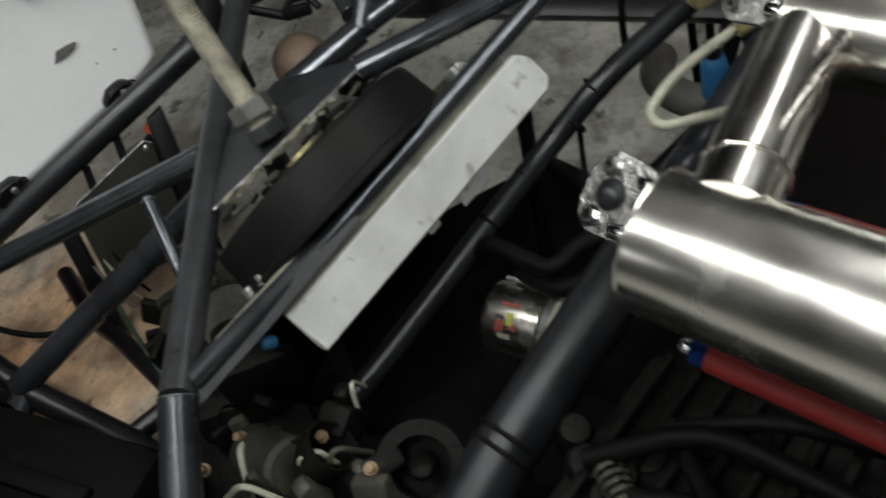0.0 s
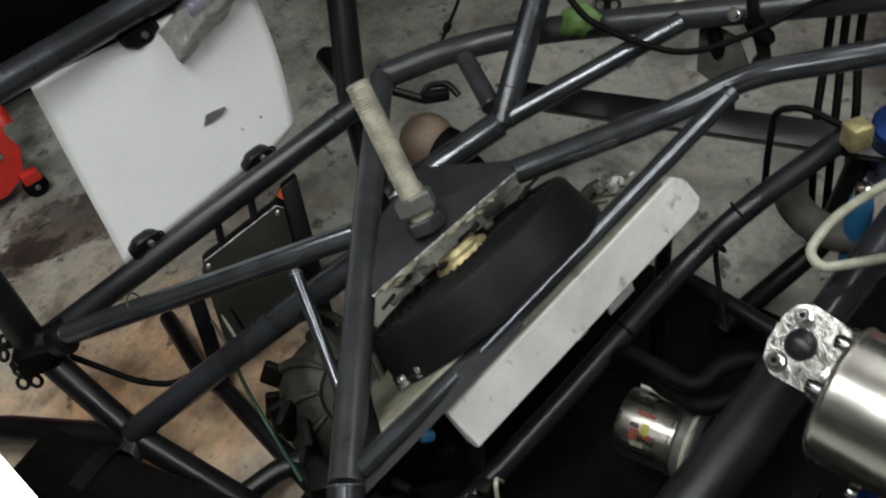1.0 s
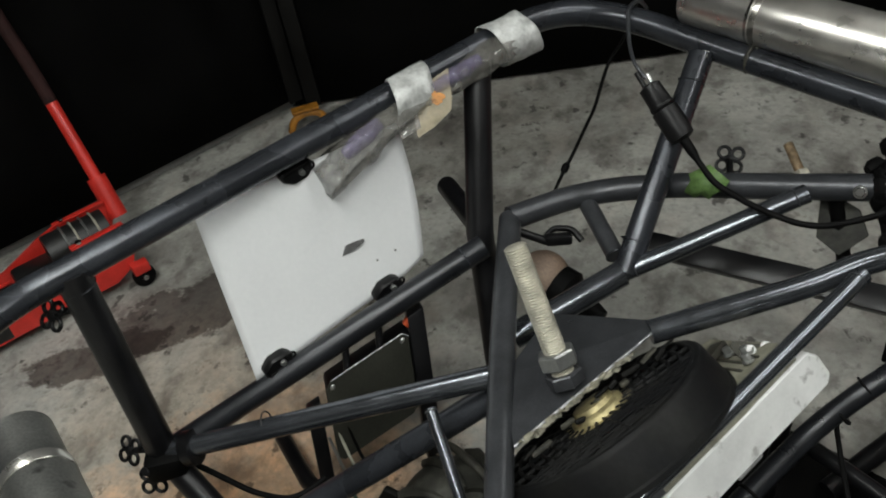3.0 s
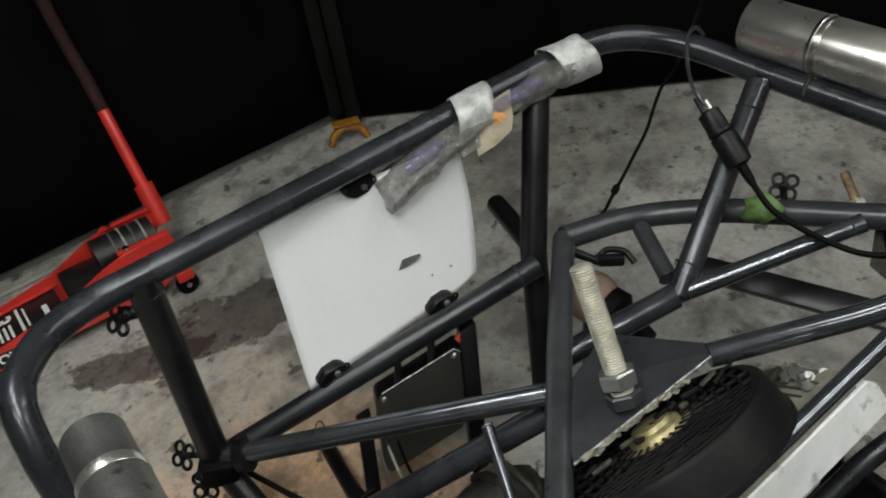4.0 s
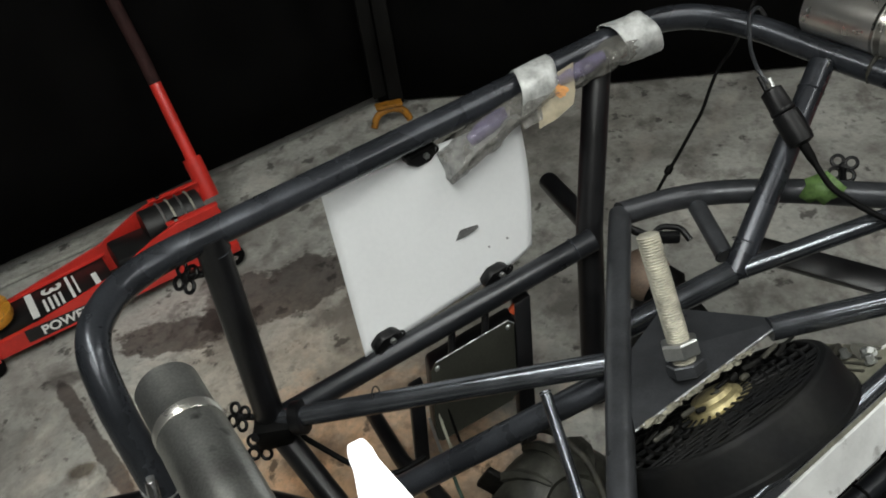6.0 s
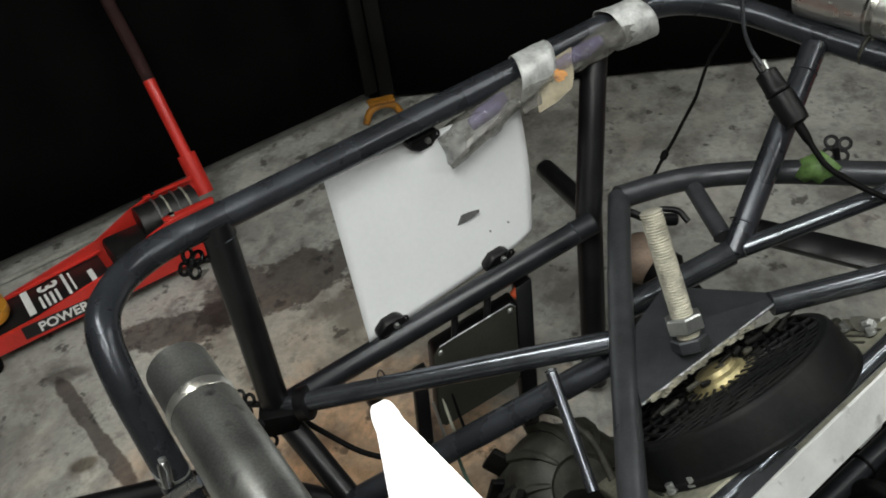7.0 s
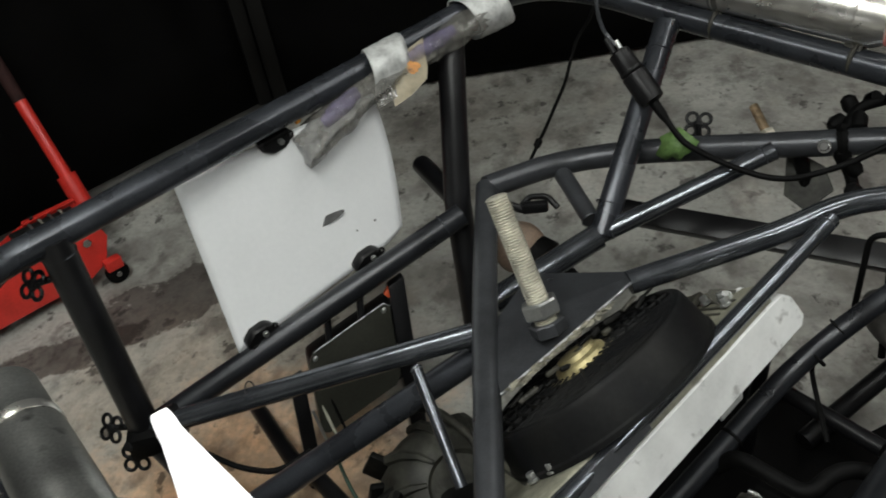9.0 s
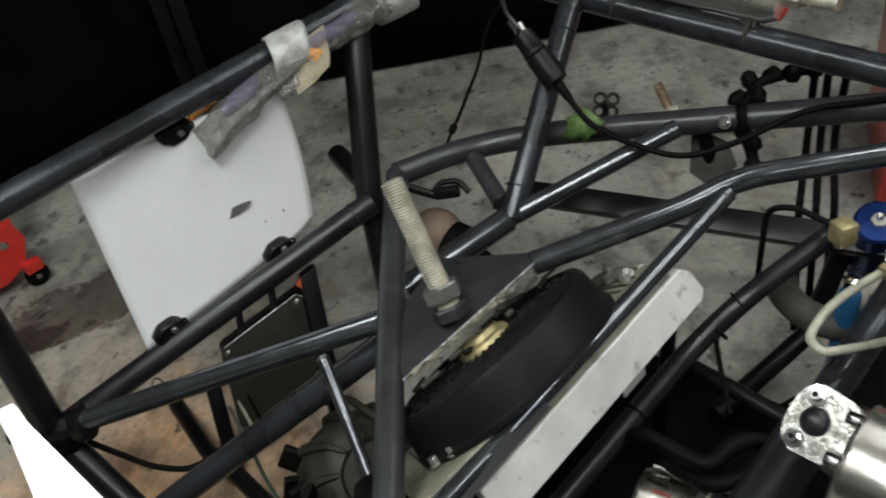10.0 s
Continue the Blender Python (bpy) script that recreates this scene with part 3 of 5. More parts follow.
SLOT_A, SLOT_B = V3(-0.842, 1.282, 0.4446), V3(-0.798, 1.314, 0.4544)
sm = face_frame((SLOT_A + SLOT_B) / 2 + bn * 0.004, SLOT_B - SLOT_A, BTL - BBL) @ Matrix.Rotation(radians(-14), 4, "Z")
part("scuffed_slot", plate_bm([(-0.036, -0.008), (-0.028, -0.011), (-0.020, -0.009), (-0.008, -0.009), (0.010, -0.005), (0.026, 0.002), (0.036, 0.009), (0.035, 0.013), (0.022, 0.012), (0.006, 0.010), (-0.010, 0.005), (-0.022, 0.001), (-0.034, -0.005)], sm, 0.003), INK, board, "dark scuffed hand slot")
for k, (x, y, w, h, turn) in enumerate(((-0.038, 0.014, 0.006, 0.002, 60), (-0.042, -0.006, 0.008, 0.0015, 10), (-0.03, 0.02, 0.003, 0.002, 0), (0.05, -0.03, 0.003, 0.003, 0), (0.085, -0.02, 0.004, 0.003, 0), (-0.06, -0.075, 0.003, 0.002, 0), (0.03, 0.085, 0.003, 0.003, 0))):
    part("mark", plate_bm(blob(0, 0, w / 2, h / 2 + 0.0006, 0, k, 10), sm @ Matrix.Translation((x, y, 0.0015)) @ Matrix.Rotation(radians(turn), 4, "Z"), 0.0015), INK, board)

RAIL = V3(0.6, 0.78, 0.08).normalized()


def board_clamp(at, flip):
    th = thing("board_clamp", "black plastic clamp holding the white sheet to a tube", "clamp", "board clamps")
    m = face_frame(at, RAIL, V3(0, -0.1, 1))
    s = -1 if flip else 1
    part("jaw", plate_bm([(-0.03, -0.014 * s), (0.03, -0.014 * s), (0.027, 0.006 * s), (0.014, 0.016 * s), (-0.012, 0.016 * s), (-0.03, 0.002 * s)], m @ Matrix.Translation((0, 0, 0.0)), 0.022, 0.003), PLASTIC, th)
    part("lip", box_bm((0.05, 0.008, 0.028), m @ Matrix.Translation((0, -0.012 * s, 0)), 0.002), RUBBER, th)
    b_ = part("clamp_bolt", hexagon(m @ Matrix.Translation((0.006, 0.002, 0.010)), 0.006, 0.007), DULL, th)
    ring = bmesh.new()
    sweep(ring, [m @ V3(0.024 + 0.007 * math.cos(a), 0.004 + 0.007 * math.sin(a), 0.011) for a in [2 * math.pi * k / 16 for k in range(17)]], 0.0022, 8)
    part("lock_ring", ring, PLASTIC, th)
    return th


board_clamp(V3(-0.883, 1.316, 0.602) + bn * 0.02, True)
board_clamp(V3(-0.918, 1.140, 0.322), False)
board_clamp(V3(-0.762, 1.305, 0.364), False)


def clover_knob(at, foot, facing=(-0.15, -0.75, 0.6)):
    """A black four-lobed clamp knob on a short stem."""
    th = thing("clover_knob", "small black four-lobed knob on the tube", "knob", "clamp knobs")
    m = Matrix.Translation(at) @ axes(facing)
    part("hub", lathe_bm([(0.005, -0.004), (0.008, -0.003), (0.008, 0.004), (0.005, 0.006)], m, 16), PLASTIC, th)
    for k in range(4):
        a0 = math.pi / 4 + k * math.pi / 2
        ring = bmesh.new()
        sweep(ring, [m @ V3(0.0165 * math.cos(a0) + 0.010 * math.cos(a), 0.0165 * math.sin(a0) + 0.010 * math.sin(a), 0) for a in [2 * math.pi * q / 16 for q in range(17)]], 0.0034, 8)
        part("lobe", ring, PLASTIC, th)
    part("stem", tube_bm([at, foot], 0.006, 0, 10), PLASTIC, th)


clover_knob(V3(-1.154, 0.978, 0.557), V3(-1.11, 1.0, 0.56))
clover_knob(V3(-1.156, 0.975, 0.238), V3(-1.10, 0.985, 0.24))
clover_knob(V3(-0.192, 1.605, 0.452), V3(-0.19, 1.545, 0.44))
clover_knob(V3(-1.115, 0.955, 0.190), V3(-1.09, 0.985, 0.215), (0.2, -0.8, 0.5))

# clamp lumps at the corner of the left post
lump = thing("corner_clamp", "black greasy clamp block at the corner of the tubes", "clamp")
part("block", box_bm((0.07, 0.06, 0.05), Matrix.Translation((-1.085, 0.975, 0.225)) @ Matrix.Rotation(radians(25), 4, "Z"), 0.012), RUBBER, lump)
part("collar", lathe_bm([(0.024, -0.012), (0.031, -0.009), (0.031, 0.009), (0.024, 0.012)], Matrix.Translation((-1.04, 0.995, 0.244)) @ axes((0.57, 0.13, 0.135)), 24), BLACK_STEEL, lump)
hex_bolt("block_bolt", V3(-1.10, 0.945, 0.235), (-0.1, -0.8, 0.5), 0.009, 0.01, BLACK_STEEL, lump)

# ---- tape and bag on the top tube ----
def tape_band(at, direction, width, r, seed):
    rnd = random.Random(seed)
    m = Matrix.Translation(at) @ axes(direction)
    bm = bmesh.new()
    rings = []
    for j in range(9):
        z = (j / 8 - 0.5) * width
        rings.append([])
        for i in range(36):
            a = 2 * math.pi * i / 36
            rr = r + 0.0025 + 0.0016 * math.sin(5 * a + seed + j * 0.4) + 0.0012 * rnd.random()
            skew = 0.012 * math.sin(a + seed)
            rings[-1].append(bm.verts.new(m @ V3(rr * math.cos(a), rr * math.sin(a), z + skew)))
    for a, b in zip(rings, rings[1:]):
        for i in range(36):
            bm.faces.new((a[i], a[(i + 1) % 36], b[(i + 1) % 36], b[i]))
    ob = tagged(obj("tape_band", bm, TAPE), "crumpled grey duct tape wound round the top tube", "tape", "tape bands")
    mo = ob.modifiers.new("thickness", "SOLIDIFY")
    mo.thickness = 0.0015
    return ob


HD = V3(0.6, 0.72, 0.08)
BAG_OFF = V3(0.012, -0.018, -0.018)
tape_band(V3(-0.722, 1.480, 0.669) + BAG_OFF * 0.55, HD, 0.075, 0.037, 1)
tape_band(V3(-0.583, 1.646, 0.688) + BAG_OFF * 0.55, HD + V3(0.1, -0.1, 0), 0.07, 0.038, 4)
bag = thing("plastic_bag", "crumpled clear polythene bag taped under the top tube", "bag")
rnd = random.Random(8)
bm = bmesh.new()
path_ = [V3(-0.835, 1.312, 0.578), V3(-0.79, 1.36, 0.612), V3(-0.745, 1.415, 0.636), V3(-0.70, 1.465, 0.648), V3(-0.655, 1.52, 0.66), V3(-0.61, 1.575, 0.672), V3(-0.572, 1.63, 0.68)]
rads = [0.033, 0.031, 0.028, 0.024, 0.025, 0.028, 0.026]
rings = []
for i in range(31):
    f = i / 30 * 6
    k0 = min(5, int(f))
    p, r = path_[k0].lerp(path_[k0 + 1], f - k0), rads[k0] + (rads[k0 + 1] - rads[k0]) * (f - k0)
    m = Matrix.Translation(p) @ axes(HD)
    ring = []
    for k in range(22):
        a = 2 * math.pi * k / 22
        w = 1 + 0.35 * noise.noise(V3(2.2 * math.cos(a), 2.2 * math.sin(a), f * 1.9)) + 0.16 * noise.noise(V3(6 * math.cos(a), 6 * math.sin(a), f * 5 + 9))
        ring.append(bm.verts.new(m @ V3(r * 1.2 * math.cos(a) * w, r * 0.8 * math.sin(a) * w, 0.004 * math.sin(3 * a + f))))
    rings.append(ring)
for a, b in zip(rings, rings[1:]):
    for k in range(22):
        bm.faces.new((a[k], a[(k + 1) % 22], b[(k + 1) % 22], b[k]))
bm.faces.new(rings[0][::-1])
part("film", bm, BAG, bag)
for p0, p1, w in ((V3(-0.795, 1.338, 0.622), V3(-0.748, 1.40, 0.648), 0.015), (V3(-0.675, 1.475, 0.668), V3(-0.61, 1.55, 0.684), 0.014)):
    bm = bmesh.new()
    sweep(bm, [p0.lerp(p1, k / 6) + V3(0.006, -0.010, 0.004) * (1 + 0.3 * math.sin(k * 2.1)) for k in range(7)], w, 14, True, [w * (0.55 + 0.45 * math.sin(math.pi * (k + 0.6) / 7.2)) for k in range(7)])
    part("purple_print", bm, BAG_PURPLE, bag, "purple printed patch")
fm = face_frame(V3(-0.664, 1.455, 0.653), V3(0.72, 0.55, 0.35), V3(-0.2, 0.55, 0.8))
part("paper_tag", plate_bm([(-0.060, -0.030), (-0.026, -0.032), (0.012, -0.026), (0.026, -0.010), (0.036, 0.010), (0.050, 0.034), (-0.032, 0.036), (-0.042, 0.010), (-0.052, -0.012)], fm, 0.0015), BAG_YELLOW, bag, "yellowed paper tag with a rusty spot")
part("rust_spot", plate_bm(blob(0.006, 0.004, 0.009, 0.013, 0.2, 3), fm @ Matrix.Translation((0, 0, 0.002)), 0.001), RUST_SPOT, bag)
part("torn_flap", plate_bm([(-0.03, -0.016), (0.028, -0.02), (0.034, 0.012), (-0.022, 0.018)], face_frame(V3(-0.702, 1.424, 0.634), V3(0.7, 0.6, 0.3), V3(-0.3, 0.5, 0.8)), 0.0015), BAG, bag)

# ---- radiator with its fan ----
RT, RR, RL, RB = V3(-0.066, 1.185, 0.423), V3(-0.033, 1.182, 0.367), V3(-0.329, 0.826, 0.35), V3(-0.298, 0.82, 0.283)
ru = ((RT - RL) + (RR - RB)).normalized()
rw = ((RR - RT) + (RB - RL)).normalized()
rw = (rw - ru * rw.dot(ru)).normalized()
rd = rw.cross(ru).normalized()
if rd.x > 0:
    rd = -rd
rlen, rthk = 0.452, 0.068
RM = Matrix((ru, rd, -rw)).transposed().to_4x4()
RM.translation = (RT + RL + RR + RB) / 4
fan_x = V3(0.69, 0.70, 0.27).normalized()
fan_n = V3(-0.60, 0.35, 0.72)
fan_n = (fan_n - fan_x * fan_n.dot(fan_x)).normalized()
CM = Matrix((fan_x, fan_n.cross(fan_x), fan_n)).transposed().to_4x4()
CM.translation = V3(-0.294, 1.046, 0.350)
radiator = thing("radiator", "aluminium radiator with a dusty black electric fan, tilted in the frame", "radiator")
h_ = rlen / 2
part("side_tank", plate_bm([(-h_, -rthk / 2), (h_ - 0.012, -rthk / 2), (h_, -rthk / 2 + 0.012), (h_ - 0.006, rthk / 2 - 0.018), (h_ - 0.022, rthk / 2), (-h_, rthk / 2)], RM @ Matrix.Translation((0, 0.014, 0)) @ Matrix.Rotation(radians(90), 4, "X"), 0.028, 0.003), ALU, radiator, "raw scuffed aluminium tank")
part("core", plate_bm([(-0.245, -0.142), (0.235, -0.052), (0.235, 0.2), (-0.245, 0.2)], CM @ Matrix.Translation((0, 0, -0.030)), 0.036, 0.003), DUSTY, radiator, "dusty beige cooling core")
for k in range(26):
    part("fin", box_bm((0.004, 0.23, 0.004), CM @ Matrix.Translation((-0.2 + k * 0.016, 0.085, -0.012)), 0), OLIVE, radiator)
part("mount_tab", box_bm((0.05, 0.004, 0.035), RM @ Matrix.Translation((0.055, 0.02, -rthk / 2 - 0.012)) @ Matrix.Rotation(radians(25), 4, "X"), 0.001), ALU, radiator)
part("mount_tab", box_bm((0.02, 0.004, 0.022), RM @ Matrix.Translation((-0.02, 0.02, -rthk / 2 - 0.006)) @ Matrix.Rotation(radians(25), 4, "X"), 0.001), ALU, radiator)
FC = CM @ Matrix.Translation((-0.020, 0.024, -0.003))
part("fan_shroud", lathe_bm([(0.176, -0.010), (0.182, -0.008), (0.182, -0.001), (0.179, 0.002), (0.174, 0.050), (0.1725, 0.055), (0.1695, 0.058), (0.161, 0.059), (0.159, 0.055), (0.166, 0.0)], FC, 72), SHROUD, radiator)
for k in range(6):
    r = 0.062 + 0.0195 * k
    ring = bmesh.new()
    sweep(ring, [FC @ V3(r * math.cos(a), r * math.sin(a), 0.0575) for a in [2 * math.pi * q / 48 for q in range(49)]], 0.0032, 8)
    part("grille_ring", ring, SHROUD, radiator)
for k in range(22):
    a = 2 * math.pi * k / 22
    part("grille_spoke", tube_bm([FC @ V3(0.04 * math.cos(a), 0.04 * math.sin(a), 0.0575), FC @ V3(0.161 * math.cos(a + 0.12), 0.161 * math.sin(a + 0.12), 0.0565)], 0.0038, 0, 8), SHROUD, radiator)
for k in range(7):
    y_ = -0.062 - 0.0145 * k
    w_ = math.sqrt(0.160 ** 2 - y_ ** 2)
    part("grille_slat", box_bm((2 * w_, 0.004, 0.0035), FC @ Matrix.Translation((0, y_, 0.0595)) @ Matrix.Rotation(0.5, 4, "X"), 0.0015), SHROUD, radiator)
for k in range(7):
    a = 2 * math.pi * k / 7
    part("fan_blade", box_bm((0.085, 0.045, 0.003), FC @ Matrix.Rotation(a, 4, "Z") @ Matrix.Translation((0.085, 0, 0.03)) @ Matrix.Rotation(radians(28), 4, "X"), 0.001), SHROUD, radiator)
part("fan_motor", lathe_bm([(0.056, 0.01), (0.056, 0.055), (0.053, 0.057), (0.045, 0.058), (0.043, 0.061), (0.042, 0.066), (0.038, 0.069), (0.033, 0.070), (0.031, 0.077), (0.018, 0.079), (0.001, 0.080)], FC, 40), BRASS, radiator, "dusty brass coloured motor can")
part("motor_band", lathe_bm([(0.0565, 0.046), (0.060, 0.049), (0.060, 0.056), (0.0565, 0.059)], FC, 40), BRASS, radiator)
for x, y in ((0.185, -0.03), (0.2, 0.0), (-0.165, -0.075), (-0.19, -0.05), (0.195, 0.05)):
    hex_bolt("fan_bolt", CM @ V3(x, y, -0.006), CM.to_3x3() @ V3(0.1, -0.1, 1), 0.0065, 0.011, DULL, radiator)
part("fan_bracket", box_bm((0.06, 0.03, 0.012), CM @ Matrix.Translation((0.18, 0.08, 0.0)) @ Matrix.Rotation(0.5, 4, "Z"), 0.003), OLIVE, radiator)
part("blue_plug", lathe_bm([(0.006, 0), (0.008, 0.003), (0.008, 0.015), (0.005, 0.019)], Matrix.Translation(RL + V3(-0.02, -0.012, -0.03)) @ axes((-0.6, -0.5, 0.5)), 16), BLUE_P, radiator)
rsup = thing("radiator_cradle", "black steel cradle that carries the radiator", "bracket")
part("leg", tube_bm([RM @ V3(-0.2, 0.05, -0.03), RM @ V3(-0.2, 0.05, -0.03) + V3(-0.02, 0.0, -0.24)], 0.012, 0, 12), BLACK_STEEL, rsup)
part("leg", tube_bm([RM @ V3(0.2, 0.05, -0.03), RM @ V3(0.2, 0.05, -0.03) + V3(-0.02, 0.0, -0.32)], 0.012, 0, 12), BLACK_STEEL, rsup)

rnd = random.Random(77)
for k in range(16):
    s_ = k / 15
    at_ = G1.lerp(G2, 0.08 + 0.88 * s_) + CM.to_3x3() @ V3(0, -0.012 + rnd.uniform(-0.006, 0.012), -0.020 + rnd.uniform(-0.01, 0.006))
    part("burr", box_bm((rnd.uniform(0.006, 0.012), rnd.uniform(0.014, 0.036), rnd.uniform(0.004, 0.009)), Matrix.Translation(at_) @ axes(CM.to_3x3() @ V3(rnd.uniform(-0.3, 0.3), rnd.uniform(-0.4, 0.2), 1), G1 - G2), 0.003), (GREASE, GREASE, OLIVE)[k % 3], radiator)
for p in ((-0.150, 1.185, 0.400), (-0.128, 1.20, 0.395)):
    hex_bolt("corner_bolt", Vector(p), (-0.3, -0.4, 0.85), 0.0065, 0.010, DULL, radiator)
part("corner_plate", plate_bm(blob(0, 0, 0.034, 0.016, 0.3, 4, 14, 0.2), Matrix.Translation((-0.142, 1.190, 0.392)) @ axes((-0.3, -0.4, 0.85)), 0.004), OLIVE, radiator)

# rubble of old sealant along the gusset
seal = bmesh.new()
rnd = random.Random(21)
for k in range(150):
    s = k / 149
    ed_ = (G2 - G1).normalized()
    p = G1.lerp(G2, 0.25 + 0.7 * s) + V3(rnd.uniform(-0.002, 0.006), rnd.uniform(-0.006, 0.002), rnd.uniform(-0.005, 0.003))
    made = bmesh.ops.create_icosphere(seal, subdivisions=1, radius=rnd.uniform(0.0012, 0.0036))["verts"]
    for v in made:
        v.co *= rnd.uniform(0.7, 1.3)
    bmesh.ops.transform(seal, matrix=Matrix.Translation(p) @ axes(ed_) @ Matrix.Diagonal((rnd.uniform(0.5, 1.6), rnd.uniform(0.35, 0.8), rnd.uniform(1.2, 4.0), 1)), verts=made)
tagged(obj("dried_sealant", seal, mat("yellowish_dried_sealant", (0.2, 0.19, 0.145), 0.6, 0.0, 60, 0.4, 0.4)), "crumbly yellowish sealant along the edge of the gusset", "sealant", kind="stuff")

# ---- threaded rod ----
bolt = thing("threaded_rod", "dirty zinc plated threaded rod held by a hex nut", "threaded rod")
b0, b1 = V3(-0.400, 1.080, 0.43), V3(-0.466, 1.144, 0.606)
bm = bmesh.new()
prof = [(0.004, -0.02), (0.0145, -0.018)]
L_ = (b1 - b0).length
pitch = 0.0042
nthr = int(L_ / pitch)
for k in range(nthr):
    prof += [(0.0148, k * pitch), (0.0170, (k + 0.5) * pitch)]
prof += [(0.0145, L_ - 0.001), (0.012, L_)]
BM_ = Matrix.Translation(b0) @ axes(b1 - b0)
part("rod", lathe(bm, prof, BM_, 24), GALV, bolt)
part("nut", hexagon(BM_ @ Matrix.Translation((0, 0, 0.012)), 0.029, 0.024), DULL, bolt, "dull steel hex nut")
part("lower_nut", hexagon(BM_ @ Matrix.Translation((0, 0, -0.018)) @ Matrix.Rotation(0.4, 4, "Z"), 0.028, 0.02), STEEL_WORN, bolt)
bm = bmesh.new()
sweep(bm, [BM_ @ V3(-0.024 + 0.003 * math.sin(q * 1.7), -0.018 + 0.002 * math.cos(q * 2.3), 0.042 - q * 0.011) for q in range(8)], 0.005, 8, True, [0.002, 0.005, 0.0035, 0.006, 0.004, 0.0055, 0.006, 0.003])
part("sealant_bead", bm, GALV, bolt)

# ---- polished manifold ----
manifold = thing("intake_manifold", "polished stainless steel pipe manifold with bolted end flanges", "manifold")
pd = V3(0.9, -0.57, 0).normalized()
pn = V3(0.57, 0.9, 0).normalized()
P1, P3 = V3(0.085, 0.832, 0.453), V3(0.234, 1.071, 0.478)


def pipe_with_flange(at, r, length, name):
    m = Matrix.Translation(at) @ axes(pd)
    p = part(name, lathe_bm([(0.001, 0.001), (r - 0.006, 0.0), (r, 0.004), (r, length), (r - 0.01, length + 0.006)], m, 56), STAINLESS, manifold)
    # tilted two-bolt end plate with a bored port
    fm_ = face_frame(at - pd * 0.036 + V3(0, 0.012, 0.030), V3(0.74, -0.663, 0.045), V3(0.49, 0.59, 0.635))
    e = 0.026
    out = rounded_outline([(-0.020, -0.041), (0.036, -0.037), (0.046, 0.0), (0.036, 0.037), (-0.020, 0.041), (-0.031, 0.016), (-0.031, -0.016)], 0.010)
    fl = part("flange", plate_bm(out, fm_, 0.010, 0.0025), CAST_ALU, manifold)
    part("port_ball", lathe_bm([(0.0165, 0.0045), (0.0160, 0.0075), (0.0135, 0.0115), (0.0095, 0.0145), (0.005, 0.0160), (0.0005, 0.0164)], fm_, 28), DARK_STEEL, fl, "dark domed port plug")
    for y in (-e, e):
        part("bolt_washer", lathe_bm([(0.0115, 0.0045), (0.0115, 0.007), (0.006, 0.0072)], fm_ @ Matrix.Translation((-0.011, y, 0)), 20), CHROME, fl)
        hb = part("flange_bolt", hexagon(fm_ @ Matrix.Translation((-0.011, y, 0.0065)), 0.0072, 0.007), CHROME, fl)
        part("hex_socket", lathe_bm([(0.0034, 0.0), (0.0005, 0.0004)], fm_ @ Matrix.Translation((-0.011, y, 0.0137)), 6), GREASE, hb)
    part("flange_neck", tube_bm([at - pd * 0.010 + V3(0, 0.008, 0.010), at + pd * 0.02], 0.030, 0, 32), STAINLESS, fl)
    part("pipe_seam", weld(at + pd * 0.006, pd, r, 0.0018, 5), STAINLESS, p)
    for s_ in (0.55, 1.35, 2.3):
        rad_ = (V3(0, 0, 1) * math.sin(s_) + V3(-pd.y, pd.x, 0) * math.cos(s_)) * (r - 0.012)
        part("rim_bolt", lathe_bm([(0.007, -0.004), (0.007, 0.012), (0.0055, 0.014), (0.003, 0.0135), (0.0028, 0.009)], Matrix.Translation(at + rad_) @ axes(-pd), 16), CHROME, p)
    return p


pipe_with_flange(P1 + V3(-0.001, -0.009, -0.018), 0.070, 0.55, "main_pipe")
pipe_with_flange(P3, 0.056, 0.45, "upper_pipe")
LP0, LP1 = V3(0.153, 0.82, 0.466), V3(0.262, 1.085, 0.486)
part("link_pipe", tube_bm([LP0, LP1], 0.040, 0, 48), STAINLESS, manifold)
part("link_weld", weld(LP1 + (LP0 - LP1).normalized() * 0.035, LP1 - LP0, 0.040, 0.0025, 9), BRUSHED, manifold)
part("link_weld", weld(LP0 + (LP1 - LP0).normalized() * 0.045, LP1 - LP0, 0.040, 0.0025, 10), BRUSHED, manifold)
part("link_strap", box_bm((0.012, 0.2, 0.01), face_frame((LP0 + LP1) / 2 + pd * 0.03 + V3(0, 0, 0.028), pd, LP1 - LP0), 0.002), BRUSHED, manifold)
feed = part("feed_tube", tube_bm([V3(0.075, 0.985, 0.29), V3(0.193, 1.15, 0.343), V3(0.27, 1.26, 0.38)], 0.026, 0, 28), STEEL, manifold)

hose_thing = thing("rubber_hose", "thick dark coated coolant pipe with a clamp", "pipe")
HP0, HP1 = V3(0.09, 1.0, 0.29), V3(-0.103, 0.729, 0.199)
part("hose_body", tube_bm([HP0, HP1, V3(-0.2, 0.6, 0.12)], 0.038, 0, 32), COATED, hose_thing)
for s in (0.93, 0.98):
    part("clamp_band", weld(HP0.lerp(HP1, s), HP1 - HP0, 0.0385, 0.0035, 2), PLASTIC, hose_thing)

